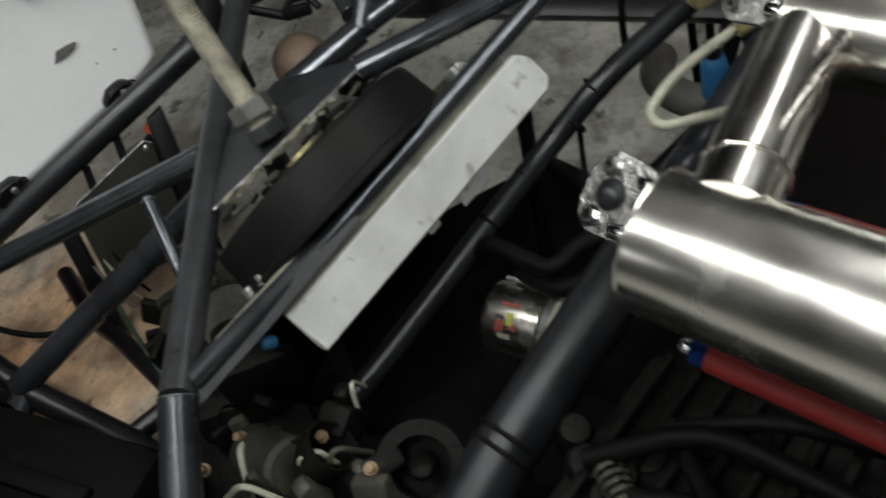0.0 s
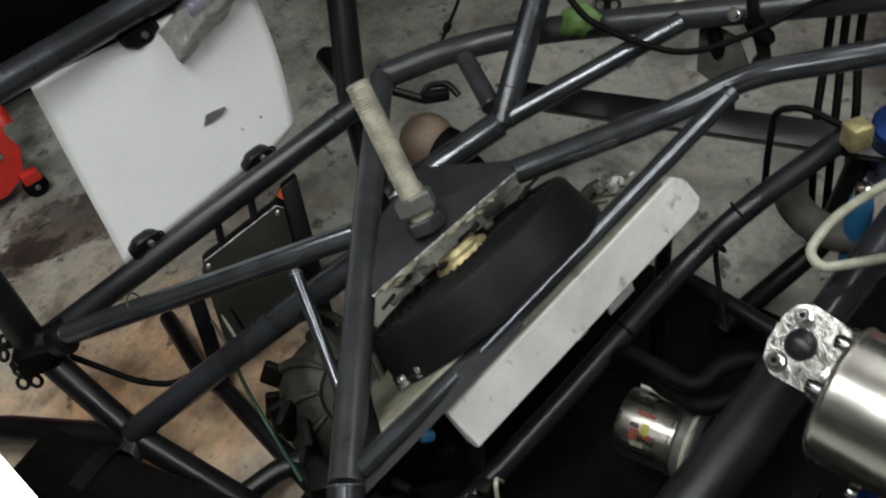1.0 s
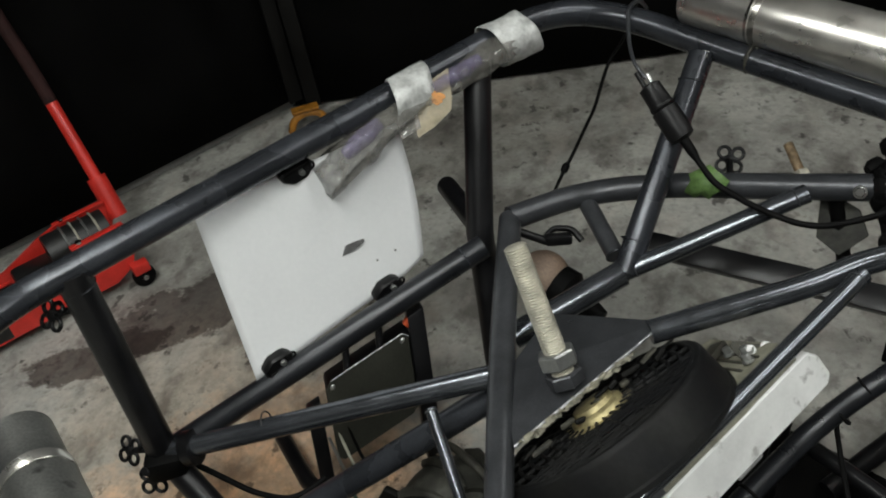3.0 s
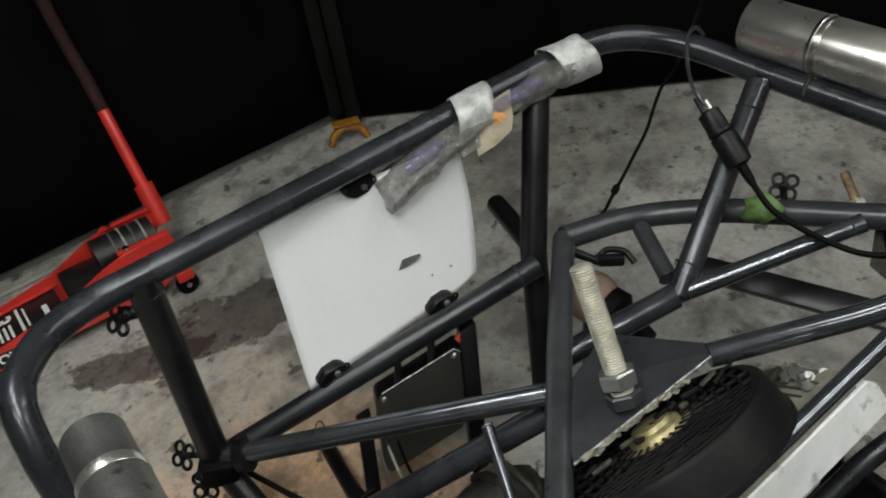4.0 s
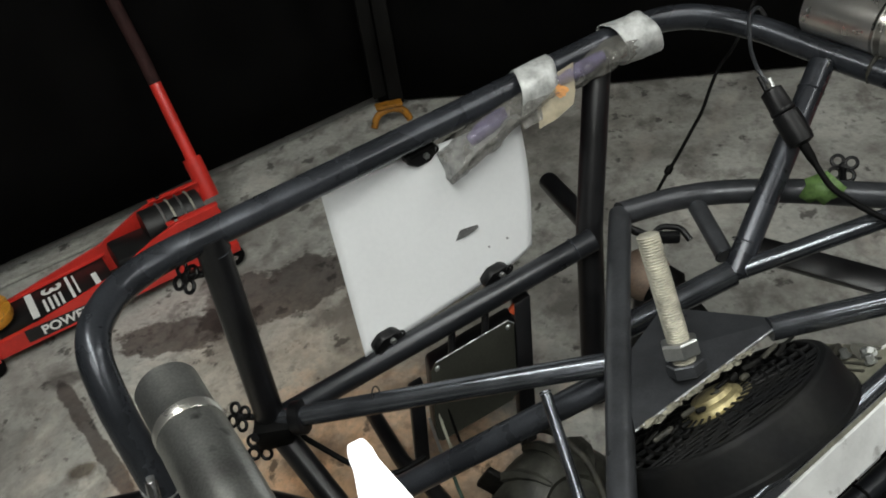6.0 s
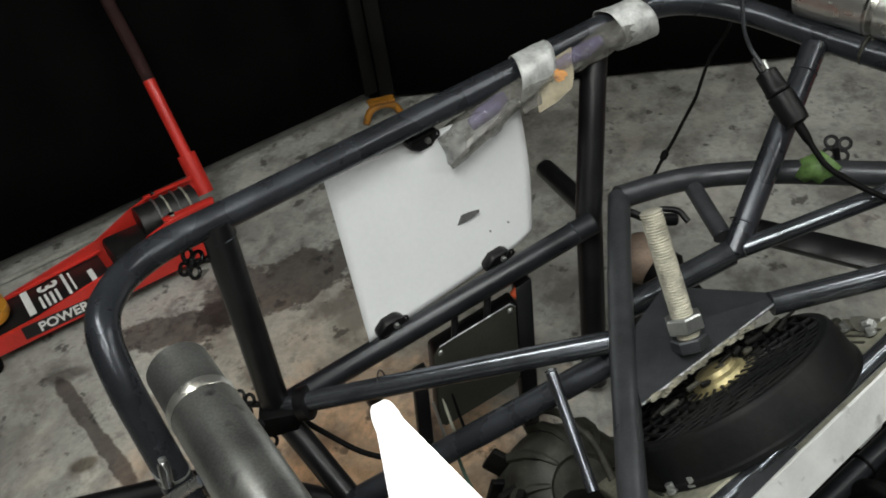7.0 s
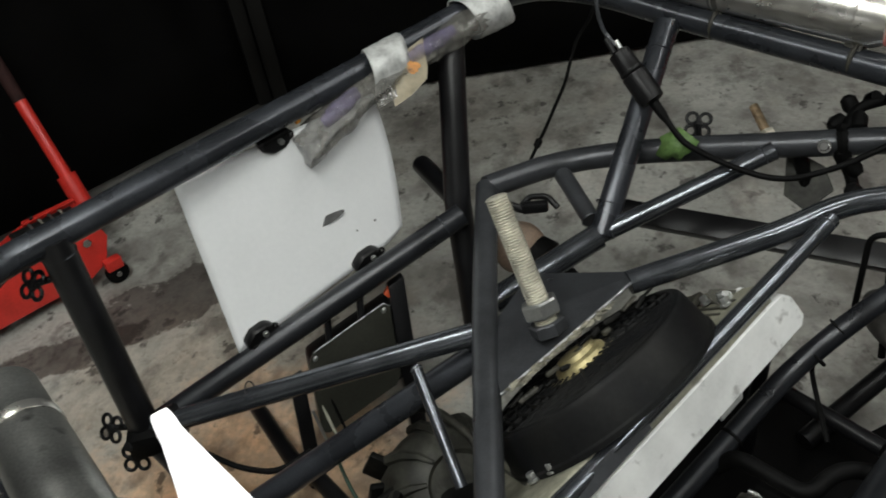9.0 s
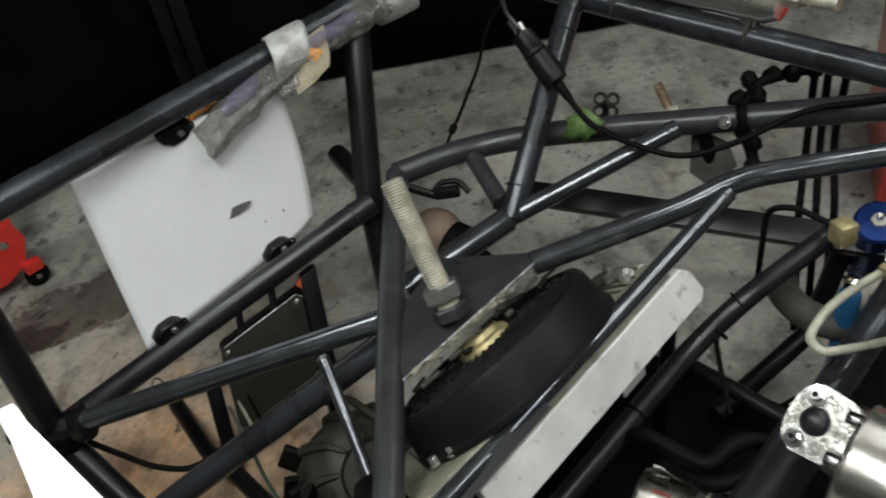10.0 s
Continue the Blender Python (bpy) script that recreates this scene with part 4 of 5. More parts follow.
for at, d, ln in ((V3(0.128, 0.768, 0.322), pd, 0.45), (V3(0.222, 0.876, 0.402), pd, 0.2)):
    rail_ = thing("fuel_rail", "red anodised fuel rail with a blue end fitting", "fuel rail", "fuel rails")
    r = 0.0155 if ln > 0.3 else 0.006
    part("rail", tube_bm([at, at + d * ln], r, 0, 24), RED_ANOD, rail_)
    part("end_fitting", hexagon(Matrix.Translation(at - d * 0.018) @ axes(d), r * 0.95, 0.02), BLUE, rail_)
    part("silver_tip", lathe_bm([(r * 0.5, 0), (r * 0.6, 0.003), (r * 0.6, 0.012)], Matrix.Translation(at - d * 0.03) @ axes(d), 14), CHROME, rail_)

# ---- oil filter ----
of = thing("oil_filter", "silver oil filter can with a coloured sticker", "oil filter")
om = Matrix.Translation(V3(-0.128, 0.965, 0.155)) @ axes(V3(0.9, -0.36, 0))
part("can", lathe_bm([(0.03, -0.012), (0.046, -0.010), (0.048, -0.004), (0.048, 0.062), (0.050, 0.064), (0.050, 0.068), (0.048, 0.070)], om, 40), BRUSHED, of)
part("base", lathe_bm([(0.047, 0.070), (0.050, 0.073), (0.050, 0.092), (0.044, 0.098), (0.02, 0.099)], om, 40), FILTER, of, "dark ribbed end cap")
part("seal_ring", weld((om @ V3(0, 0, 0.086)), V3(0.9, -0.36, 0), 0.049, 0.003, 3), HOSE, of)
up_ = (om.inverted().to_3x3() @ V3(-0.1, -0.62, 0.75)).normalized()
a_up = math.atan2(up_.y, up_.x)


def can_patch(a0, a1, z0, z1, r):
    bm_ = bmesh.new()
    n_ = 8
    lo_ = [bm_.verts.new(om @ V3(r * math.cos(a_up + a0 + (a1 - a0) * k / n_), r * math.sin(a_up + a0 + (a1 - a0) * k / n_), z0)) for k in range(n_ + 1)]
    hi_ = [bm_.verts.new(om @ V3(r * math.cos(a_up + a0 + (a1 - a0) * k / n_), r * math.sin(a_up + a0 + (a1 - a0) * k / n_), z1)) for k in range(n_ + 1)]
    for k in range(n_):
        bm_.faces.new((lo_[k], lo_[k + 1], hi_[k + 1], hi_[k]))
    return bm_


part("sticker", can_patch(0.02, 0.34, 0.012, 0.024, 0.0484), STICK_R, of, "red sticker print")
part("sticker_line", can_patch(0.36, 0.52, 0.016, 0.034, 0.0485), DUSTY, of)
part("sticker_line", can_patch(0.10, 0.22, 0.030, 0.042, 0.0485), STICK_R, of)
part("sticker_line", can_patch(-0.12, 0.0, 0.010, 0.022, 0.0485), DECAL, of)
part("sticker_flash", can_patch(-0.22, 0.12, 0.026, 0.036, 0.0486), STICK_Y, of, "yellow sticker print")
part("sticker_line", can_patch(-0.5, -0.38, 0.014, 0.04, 0.0485), STICK_R, of)
part("sticker_line", can_patch(0.55, 0.68, 0.02, 0.045, 0.0485), DECAL, of)
part("bracket", tube_bm([om @ V3(0.03, 0.045, 0.0), om @ V3(0.03, 0.045, 0.12)], 0.003, 0, 8), DULL, of)

# ---- engine clutter below the pipes ----
engine = thing("engine_block", "oily dark engine block with cast ribs", "engine")
EM = Matrix.Translation((0.20, 0.60, 0.12)) @ axes((0, 0, 1), pn)
part("block", box_bm((0.5, 0.30, 0.20), EM, 0.02), GREASE, engine)
for k in range(9):
    part("rib", box_bm((0.012, 0.28, 0.03), EM @ Matrix.Translation((-0.22 + k * 0.035, 0, 0.105)), 0.004), GREASE, engine)
part("cover", box_bm((0.2, 0.16, 0.05), EM @ Matrix.Translation((0.12, -0.01, 0.12)), 0.018), PLASTIC, engine)
for k, (p0, p1, p2, r) in enumerate((((0.0, 0.70, 0.25), (0.12, 0.71, 0.29), (0.28, 0.62, 0.27), 0.014), ((0.04, 0.66, 0.25), (0.16, 0.63, 0.28), (0.24, 0.52, 0.25), 0.013), ((0.09, 0.74, 0.24), (0.19, 0.73, 0.27), (0.31, 0.70, 0.24), 0.011), ((0.10, 0.69, 0.27), (0.13, 0.60, 0.30), (0.20, 0.5, 0.26), 0.012))):
    part("rubber_line", tube_bm([p0, p1, p2], r * 0.8, 0.05, 16), RUBBER, engine)
for x, y, z, r in ((0.0, 0.705, 0.235, 0.022), (-0.015, 0.75, 0.225, 0.02), (0.035, 0.69, 0.235, 0.018), (0.09, 0.74, 0.235, 0.016), (0.06, 0.72, 0.225, 0.025), (0.02, 0.67, 0.23, 0.02)):
    part("cast_boss", lathe_bm([(r, -0.06), (r * 1.05, -0.01), (r * 0.8, 0.004), (r * 0.4, 0.006)], Matrix.Translation((x, y, z)) @ axes((0.2, -0.3, 1)), 16), GREASE, engine)
for k in range(6):
    part("spring_coil", weld(V3(0.02 + 0.004 * k, 0.70 - 0.009 * k, 0.245), V3(0.4, -0.9, 0), 0.014, 0.003, k), OLIVE, engine)

# Pan spread wider than the engine to keep the bay floor black.
pan = sheet("belly_pan", [(-0.64, 0.30, 0.03), (0.9, 0.30, 0.03), (0.9, 1.62, 0.03), (0.30, 1.56, 0.03), (0.22, 1.36, 0.03), (0.10, 1.27, 0.03), (-0.02, 1.34, 0.03), (-0.14, 1.40, 0.03), (-0.38, 1.25, 0.03), (-0.60, 1.02, 0.03), (-0.64, 0.86, 0.03)], RUBBER, "black belly pan under the engine, widened to darken the bay", "panel", 0.012)

gear = thing("gearbox", "dirty olive gearbox casting with ribs and a shaft boot", "gearbox")
gm = Matrix.Translation((-0.575, 1.02, 0.095)) @ axes((0.42, -0.42, 0.8), (0.3, 0.6, 0.2))
part("cover", lathe_bm([(0.118, -0.075), (0.122, -0.03), (0.118, 0.012), (0.104, 0.045), (0.082, 0.068), (0.058, 0.078), (0.052, 0.070), (0.020, 0.068)], gm, 40), CASTING, gear)
for k in range(10):
    rib_ = bmesh.new()
    a = 2 * math.pi * k / 10
    sweep(rib_, [gm @ V3(r_ * math.cos(a + tw), r_ * math.sin(a + tw), z_) for r_, z_, tw in ((0.060, 0.079, 0.0), (0.084, 0.070, 0.05), (0.105, 0.048, 0.12), (0.120, 0.014, 0.20), (0.125, -0.03, 0.26))], 0.011, 6, True, [0.004, 0.007, 0.010, 0.011, 0.010])
    part("lug", rib_, CASTING, gear)
part("case", box_bm((0.14, 0.12, 0.12), Matrix.Translation((-0.50, 0.95, 0.10)) @ Matrix.Rotation(0.4, 4, "Z"), 0.02), GREASE, gear)
for k, (x, y, z) in enumerate(((-0.70, 1.02, 0.14), (-0.69, 0.985, 0.11), (-0.665, 0.955, 0.13), (-0.64, 0.93, 0.15), (-0.60, 0.91, 0.14))):
    part("spike", box_bm((0.045, 0.014, 0.055), Matrix.Translation((x, y, z)) @ Matrix.Rotation(0.5 * k, 4, "Z") @ Matrix.Rotation(0.5 - 0.2 * k, 4, "Y"), 0.004), GREASE, gear)
part("linkage", tube_bm([V3(-0.74, 1.10, 0.16), V3(-0.62, 1.11, 0.2), V3(-0.54, 1.06, 0.19), V3(-0.50, 1.0, 0.17)], 0.007, 0.03, 10), OLIVE, gear)
part("case_lower", box_bm((0.24, 0.2, 0.09), Matrix.Translation((-0.53, 0.98, 0.047)) @ Matrix.Rotation(0.4, 4, "Z"), 0.02), GREASE, gear)

starter = thing("starter_motor", "dusty olive starter motor with an open clear cap", "motor")
part("body", lathe_bm([(0.02, -0.05), (0.034, -0.045), (0.036, 0.03), (0.03, 0.036), (0.03, 0.05), (0.012, 0.055)], Matrix.Translation((-0.375, 0.725, 0.205)) @ axes((0.7, -0.35, 0.2)), 28), CASTING, starter)
part("cap", lathe_bm([(0.028, 0.0), (0.031, 0.0), (0.034, 0.05), (0.031, 0.05), (0.026, 0.004)], Matrix.Translation((-0.325, 0.715, 0.205)) @ axes((0.6, 0.2, 0.5)), 28), GREASE, starter)
part("stand", box_bm((0.14, 0.10, 0.17), Matrix.Translation((-0.40, 0.75, 0.105)) @ Matrix.Rotation(0.6, 4, "Z"), 0.02), GREASE, starter)
rnd = random.Random(5)
for k in range(14):
    x, y = -0.46 + rnd.uniform(0, 0.26), 0.68 + rnd.uniform(0, 0.13)
    part("casting_lump", box_bm((rnd.uniform(0.02, 0.05), rnd.uniform(0.015, 0.04), 0.05), Matrix.Translation((x, y, 0.185 + rnd.uniform(0, 0.03))) @ Matrix.Rotation(rnd.uniform(0, 3), 4, "Z") @ Matrix.Rotation(rnd.uniform(-0.5, 0.5), 4, "X"), 0.007), rnd.choice((OLIVE, GREASE, GREASE)), starter)
for k in range(9):
    x, y, z = -0.47 + rnd.uniform(0, 0.22), 0.66 + rnd.uniform(0, 0.15), 0.22 + rnd.uniform(0, 0.02)
    d_ = V3(rnd.uniform(-0.05, 0.05), rnd.uniform(-0.05, 0.05), 0)
    part("wire_end", tube_bm([V3(x, y, z) - d_ - V3(0, 0, 0.04), V3(x, y, z + 0.018), V3(x, y, z) + d_ - V3(0, 0, 0.03)], rnd.uniform(0.002, 0.0042), 0.02, 8), (HOSE, RUBBER, OLIVE, GALV)[k % 4], starter)
for k in range(7):
    hex_bolt("casing_bolt", V3(-0.45 + 0.035 * k, 0.70 + 0.05 * math.sin(2.1 * k), 0.228), (rnd.uniform(-0.3, 0.3), -0.4, 0.85), 0.006, 0.01, RUST, starter)
pul = thing("pulley", "black belt pulley beside the engine", "pulley")
part("rim", lathe_bm([(0.035, -0.02), (0.052, -0.02), (0.052, -0.012), (0.046, 0.0), (0.052, 0.012), (0.052, 0.02), (0.035, 0.02), (0.035, -0.02)], Matrix.Translation((-0.19, 0.72, 0.20)) @ axes((0.2, -0.5, 0.8)), 36), GREASE, pul)
part("boss", lathe_bm([(0.016, -0.2), (0.016, 0.012), (0.012, 0.018), (0.006, 0.014)], Matrix.Translation((-0.19, 0.72, 0.20)) @ axes((0.2, -0.5, 0.8)), 20), GREASE, pul)

loop = thing("coolant_hose", "black rubber coolant hose in a loop", "hose")
part("hose_body", tube_bm([(-0.16, 1.03, 0.2), (-0.135, 1.013, 0.25), (-0.096, 0.986, 0.25), (-0.045, 0.953, 0.25), (-0.012, 0.99, 0.26), (0.03, 1.008, 0.25), (0.065, 0.985, 0.25), (0.06, 0.94, 0.2)], 0.012, 0.03, 14), RUBBER, loop)
part("second_hose", tube_bm([(-0.10, 1.0, 0.2), (-0.04, 0.935, 0.23), (0.02, 0.955, 0.25), (0.07, 0.99, 0.23)], 0.011, 0.03, 14), RUBBER, loop)
elbow = thing("intake_elbow", "dusty black rubber elbow hose", "hose")
part("elbow_body", tube_bm([(0.094, 1.347, 0.26), (0.085, 1.277, 0.28), (0.115, 1.222, 0.28), (0.167, 1.198, 0.28), (0.26, 1.23, 0.27)], 0.024, 0.05, 20), mat("dusty_rubber", (0.06, 0.057, 0.052), 0.65, 0.0, 25, 0.3, 0.1), elbow)
part("strap", tube_bm([(-0.068, 1.202, 0.2), (0.006, 1.143, 0.2), (0.071, 1.079, 0.21)], 0.013, 0, 14), BLACK_STEEL, elbow)
part("wire", tube_bm([(-0.015, 1.17, 0.30), (-0.02, 1.20, 0.25), (-0.016, 1.155, 0.24), (-0.006, 1.075, 0.22)], 0.004, 0.02, 8), RUBBER, elbow)
part("support_bar", tube_bm([(-0.01, 1.223, 0.05), (0.154, 1.375, 0.1), (0.2, 1.42, 0.25)], 0.018, 0.02, 14), BLACK_STEEL, elbow)

clear = thing("clear_hose", "milky clear plastic hose with a brass fitting", "hose")
part("tube", tube_bm([(0.19, 1.163, 0.42), (0.15, 1.14, 0.41), (0.108, 1.105, 0.40), (0.082, 1.062, 0.39), (0.095, 1.040, 0.385), (0.149, 1.058, 0.38), (0.19, 1.09, 0.36)], 0.0062, 0.03, 14), HOSE, clear)
part("fitting", hexagon(Matrix.Translation((0.186, 1.158, 0.42)) @ axes((0.8, 0.4, 0.2)), 0.012, 0.03), BRASS, clear, "brass hex fitting")
bb = thing("blue_bottle", "small blue plastic bottle in the engine bay", "bottle")
part("bottle", lathe_bm([(0.010, -0.28), (0.017, -0.27), (0.017, 0.02), (0.014, 0.035), (0.009, 0.04)], Matrix.Translation((0.162, 1.20, 0.32)), 24), BLUE_P, bb)
part("cap", lathe_bm([(0.011, 0.036), (0.012, 0.038), (0.012, 0.055), (0.008, 0.057)], Matrix.Translation((0.162, 1.20, 0.32)), 18), CHROME, bb)
blc = thing("filler_cap", "blue anodised cap with a threaded stud", "cap")
cm = Matrix.Translation((0.225, 1.34, 0.37)) @ axes((-0.1, -0.5, 0.85))
part("cap", lathe_bm([(0.03, -0.2), (0.034, -0.06), (0.036, -0.058), (0.036, 0.0), (0.032, 0.004), (0.008, 0.005)], cm, 32), BLUE, blc)
part("stud", lathe_bm([(0.006, 0.0), (0.006, 0.028), (0.004, 0.03)], cm, 14), CHROME, blc)
part("nut", hexagon(cm @ Matrix.Translation((0, 0, 0.004)), 0.012, 0.008), GALV, blc)
yb = thing("brass_fitting", "yellow brass block fitting on the black tube end", "fitting")
part("block", box_bm((0.03, 0.03, 0.036), Matrix.Translation((0.152, 1.245, 0.425)) @ Matrix.Rotation(0.5, 4, "Z"), 0.004), BRASS, yb)
part("stalk", tube_bm([(0.152, 1.245, 0.41), (0.15, 1.275, 0.39)], 0.01, 0, 12), BRASS, yb)
part("pipe", tube_bm([(0.14, 1.255, 0.43), (0.09, 1.29, 0.44), (0.055, 1.30, 0.43), (0.05, 1.29, 0.36), (0.05, 1.30, 0.29)], 0.005, 0.02, 10), RUBBER, yb)

# ---- right-hand clamps and hanging pieces on the rear tube ----
rc = thing("spring_clamp", "greasy black cast clamp with knobs on the rear tube", "clamp")
part("band", weld(V3(0.035, 1.495, 0.476), V3(0.38, -0.04, 0.055), 0.024, 0.009, 3), RUBBER, rc)
rnd = random.Random(31)
for p in ((0.03, 1.535, 0.49), (0.05, 1.56, 0.51), (0.085, 1.565, 0.515), (0.115, 1.555, 0.52), (0.15, 1.56, 0.525), (0.047, 1.45, 0.455), (0.045, 1.40, 0.44), (0.035, 1.475, 0.46), (0.18, 1.55, 0.53), (0.06, 1.52, 0.50)):
    a_, b_ = Vector(p), Vector(p) + V3(rnd.uniform(-0.02, 0.02), rnd.uniform(-0.02, 0.02), rnd.uniform(-0.02, 0.02))
    part("knuckle", lathe_bm([(0.006, -0.016), (0.013, -0.010), (0.014, 0.006), (0.008, 0.016)], Matrix.Translation(a_) @ axes(b_ - a_), 14), RUBBER, rc)
part("arm", tube_bm([(0.035, 1.50, 0.49), (0.06, 1.55, 0.51), (0.115, 1.56, 0.52), (0.18, 1.55, 0.535)], 0.009, 0.02, 10), RUBBER, rc)
part("drop", tube_bm([(0.035, 1.49, 0.46), (0.05, 1.44, 0.43), (0.04, 1.39, 0.42)], 0.01, 0.02, 10), RUBBER, rc)
hex_bolt("silver_bolt", V3(0.005, 1.475, 0.48), (-0.2, -0.8, 0.5), 0.008, 0.01, CHROME, rc)

stud = thing("rusty_stud", "rusty stud with a nut standing on the rear tube", "stud")
part("stud", tube_bm([(-0.07, 1.515, 0.46), (-0.1, 1.582, 0.50)], 0.008, 0, 14), RUST, stud)
part("nut", hexagon(Matrix.Translation((-0.074, 1.527, 0.466)) @ axes((-0.03, 0.067, 0.04)), 0.014, 0.016), GALV, stud)
tag_ = thing("torn_tag", "torn yellowed metal tag hanging under the rear tube", "tag")
part("tag", plate_bm([(-0.035, 0.05), (0.03, 0.02), (0.05, -0.02), (0.01, -0.06), (-0.03, -0.035)], face_frame(V3(-0.015, 1.51, 0.40), V3(0.9, -0.3, 0.1), V3(0.1, 0.6, 0.8)), 0.004, 0.001), CASTING, tag_)
part("hanger", tube_bm([(-0.03, 1.515, 0.455), (-0.015, 1.51, 0.40), (0.0, 1.50, 0.33), (0.0, 1.44, 0.30)], 0.012, 0.02, 10), RUBBER, tag_)
for k in range(3):
    vb = thing("hanging_hose", "black hose hanging in a row behind the frame", "hose", "hanging hoses")
    part("line", tube_bm([(0.16 + 0.026 * k, 1.60 + 0.02 * (k % 2), 0.50), (0.16 + 0.022 * k, 1.60, 0.36), (0.14 + 0.03 * k, 1.50, 0.27 - 0.03 * (k % 2)), (0.15 + 0.022 * k, 1.47, 0.02)], 0.007, 0.04, 10), RUBBER, vb)
cab = thing("red_cabinet", "red enamel tool cabinet on the workshop floor", "cabinet")
RCM = Matrix.Translation((0.65, 2.04, 0.22)) @ Matrix.Rotation(radians(-8), 4, "Z")
part("body", box_bm((0.5, 0.40, 0.44), RCM, 0.01), RED, cab)
for k in range(2):
    dr = part("drawer", box_bm((0.46, 0.012, 0.16), RCM @ Matrix.Translation((0, -0.204, -0.11 + 0.20 * k)), 0.004), RED, cab)
    part("drawer_handle", box_bm((0.3, 0.014, 0.016), RCM @ Matrix.Translation((0, -0.215, -0.05 + 0.20 * k)), 0.004), CHROME, dr)

# ---- exhaust on the left, canister on the right ----
mu = thing("exhaust_pipe", "dull bare steel exhaust pipe with a welded seam", "exhaust pipe")
MA, MD = V3(-1.025, 0.75, 0.572), V3(0.80, -0.60, -0.03).normalized()
MM = Matrix.Translation(MA) @ axes(MD)
part("pipe", lathe_bm([(0.036, 0.004), (0.040, 0.0), (0.0425, 0.003), (0.0425, 0.088), (0.0445, 0.092), (0.0445, 0.30), (0.043, 0.5)], MM, 56), EXHAUST, mu)
part("turned_band", lathe_bm([(0.0428, 0.082), (0.0453, 0.084), (0.0455, 0.098), (0.0446, 0.100)], MM, 56), CANISTER, mu, "bright ground band")
part("seam", weld(MA + MD * 0.101, MD, 0.0440, 0.0010, 2), BRUSHED, mu, "bright ground weld seam")
part("hanger", tube_bm([MA + MD * 0.2 + V3(-0.03, -0.03, 0.0), V3(-1.05, 0.66, 0.40)], 0.008, 0, 10), STEEL, mu)

cn = thing("gas_canister", "brushed steel canister clamped along the top tube", "canister")
cd = V3(0.855, -0.51, -0.07).normalized()
CA = V3(-0.268, 1.744, 0.700)
CNM = Matrix.Translation(CA) @ axes(cd)
part("body", lathe_bm([(0.046, 0.001), (0.049, 0.0), (0.0505, 0.002), (0.0505, 0.40), (0.042, 0.42), (0.02, 0.426)], CNM, 48), CANISTER, cn)
part("collar", lathe_bm([(0.0505, 0.128), (0.0512, 0.129), (0.0512, 0.146), (0.0505, 0.147)], CNM, 48), BRUSHED, cn)
part("hex_fitting", hexagon(CNM @ Matrix.Translation((0, 0, 0.424)), 0.02, 0.022), GALV, cn)
part("hose_tail", lathe_bm([(0.012, 0.446), (0.015, 0.45), (0.012, 0.456), (0.015, 0.462), (0.012, 0.468), (0.012, 0.50)], CNM, 20), GALV, cn)
for s in (0.135, 0.375):
    c_ = CA + cd * s
    part("clamp_band", weld(c_, cd, 0.051, 0.0016, 7), CANISTER, cn)
    part("clamp_foot", box_bm((0.03, 0.02, 0.05), Matrix.Translation(c_ + V3(-0.008, -0.014, -0.04)) @ axes((0.3, 0.4, 0.6)), 0.004), OLIVE, cn)
    part("tube_band", weld(c_ + V3(-0.012, -0.026, -0.064), cd, 0.0245, 0.004, 8), OLIVE, cn)

# ---- control box under the rail ----
pa = thing("control_box", "black box with a dark olive cover under the lower rail", "box")
Y = [V3(-0.85, 1.157, 0.256), V3(-0.731, 1.252, 0.301), V3(-0.72, 1.205, 0.14), V3(-0.842, 1.106, 0.108)]
yx, yy = (Y[1] - Y[0]).normalized(), ((Y[0] - Y[3]) + (Y[1] - Y[2])).normalized()
ym = Matrix((yx, yy, yx.cross(yy).normalized())).transposed().to_4x4()
ym.translation = (Y[0] + Y[1] + Y[2] + Y[3]) / 4
yw, yh = (Y[1] - Y[0]).length / 2 * 1.1, (Y[0] - Y[3]).length / 2 * 1.04
ym = ym @ Matrix.Translation((0.006, 0, 0))
cut = 0.012
part("cover", plate_bm([(-yw + cut, -yh), (yw - cut, -yh), (yw, -yh + cut), (yw, yh - cut), (yw - cut, yh), (-yw + cut, yh), (-yw, yh - cut), (-yw, -yh + cut)], ym, 0.006, 0.001), PANEL, pa)
part("cover_edge", tube_bm([ym @ V3(-yw + cut, yh, 0.003), ym @ V3(yw - cut, yh, 0.003), ym @ V3(yw, yh - cut, 0.003)], 0.0014, 0, 6), WELD, pa)
for x, y in ((-0.85, 0.85), (0.85, 0.85)):
    part("cover_screw", lathe_bm([(0.005, 0), (0.005, 0.002), (0.002, 0.004)], ym @ Matrix.Translation((yw * x, yh * y, 0.003)), 12), DULL, pa)
part("body", box_bm((yw * 2.1, yh * 1.9, 0.07), ym @ Matrix.Translation((0.005, -0.008, -0.042)), 0.008), PLASTIC, pa)
part("side_bar", box_bm((0.035, 0.30, 0.03), ym @ Matrix.Translation((yw + 0.022, -0.05, -0.02)), 0.004), BLACK_STEEL, pa)
part("side_bar", box_bm((0.03, 0.24, 0.03), ym @ Matrix.Translation((-yw - 0.03, -0.07, -0.025)), 0.004), BLACK_STEEL, pa)
# Orange base colour stands in for the faint glow at the box corner.
part("orange_lens", box_bm((0.016, 0.02, 0.012), ym @ Matrix.Translation((yw + 0.006, yh + 0.006, -0.014)) @ Matrix.Rotation(0.6, 4, "Z"), 0.003), ORANGE_LENS, pa, "small orange lens, its colour standing in for a faint glow")
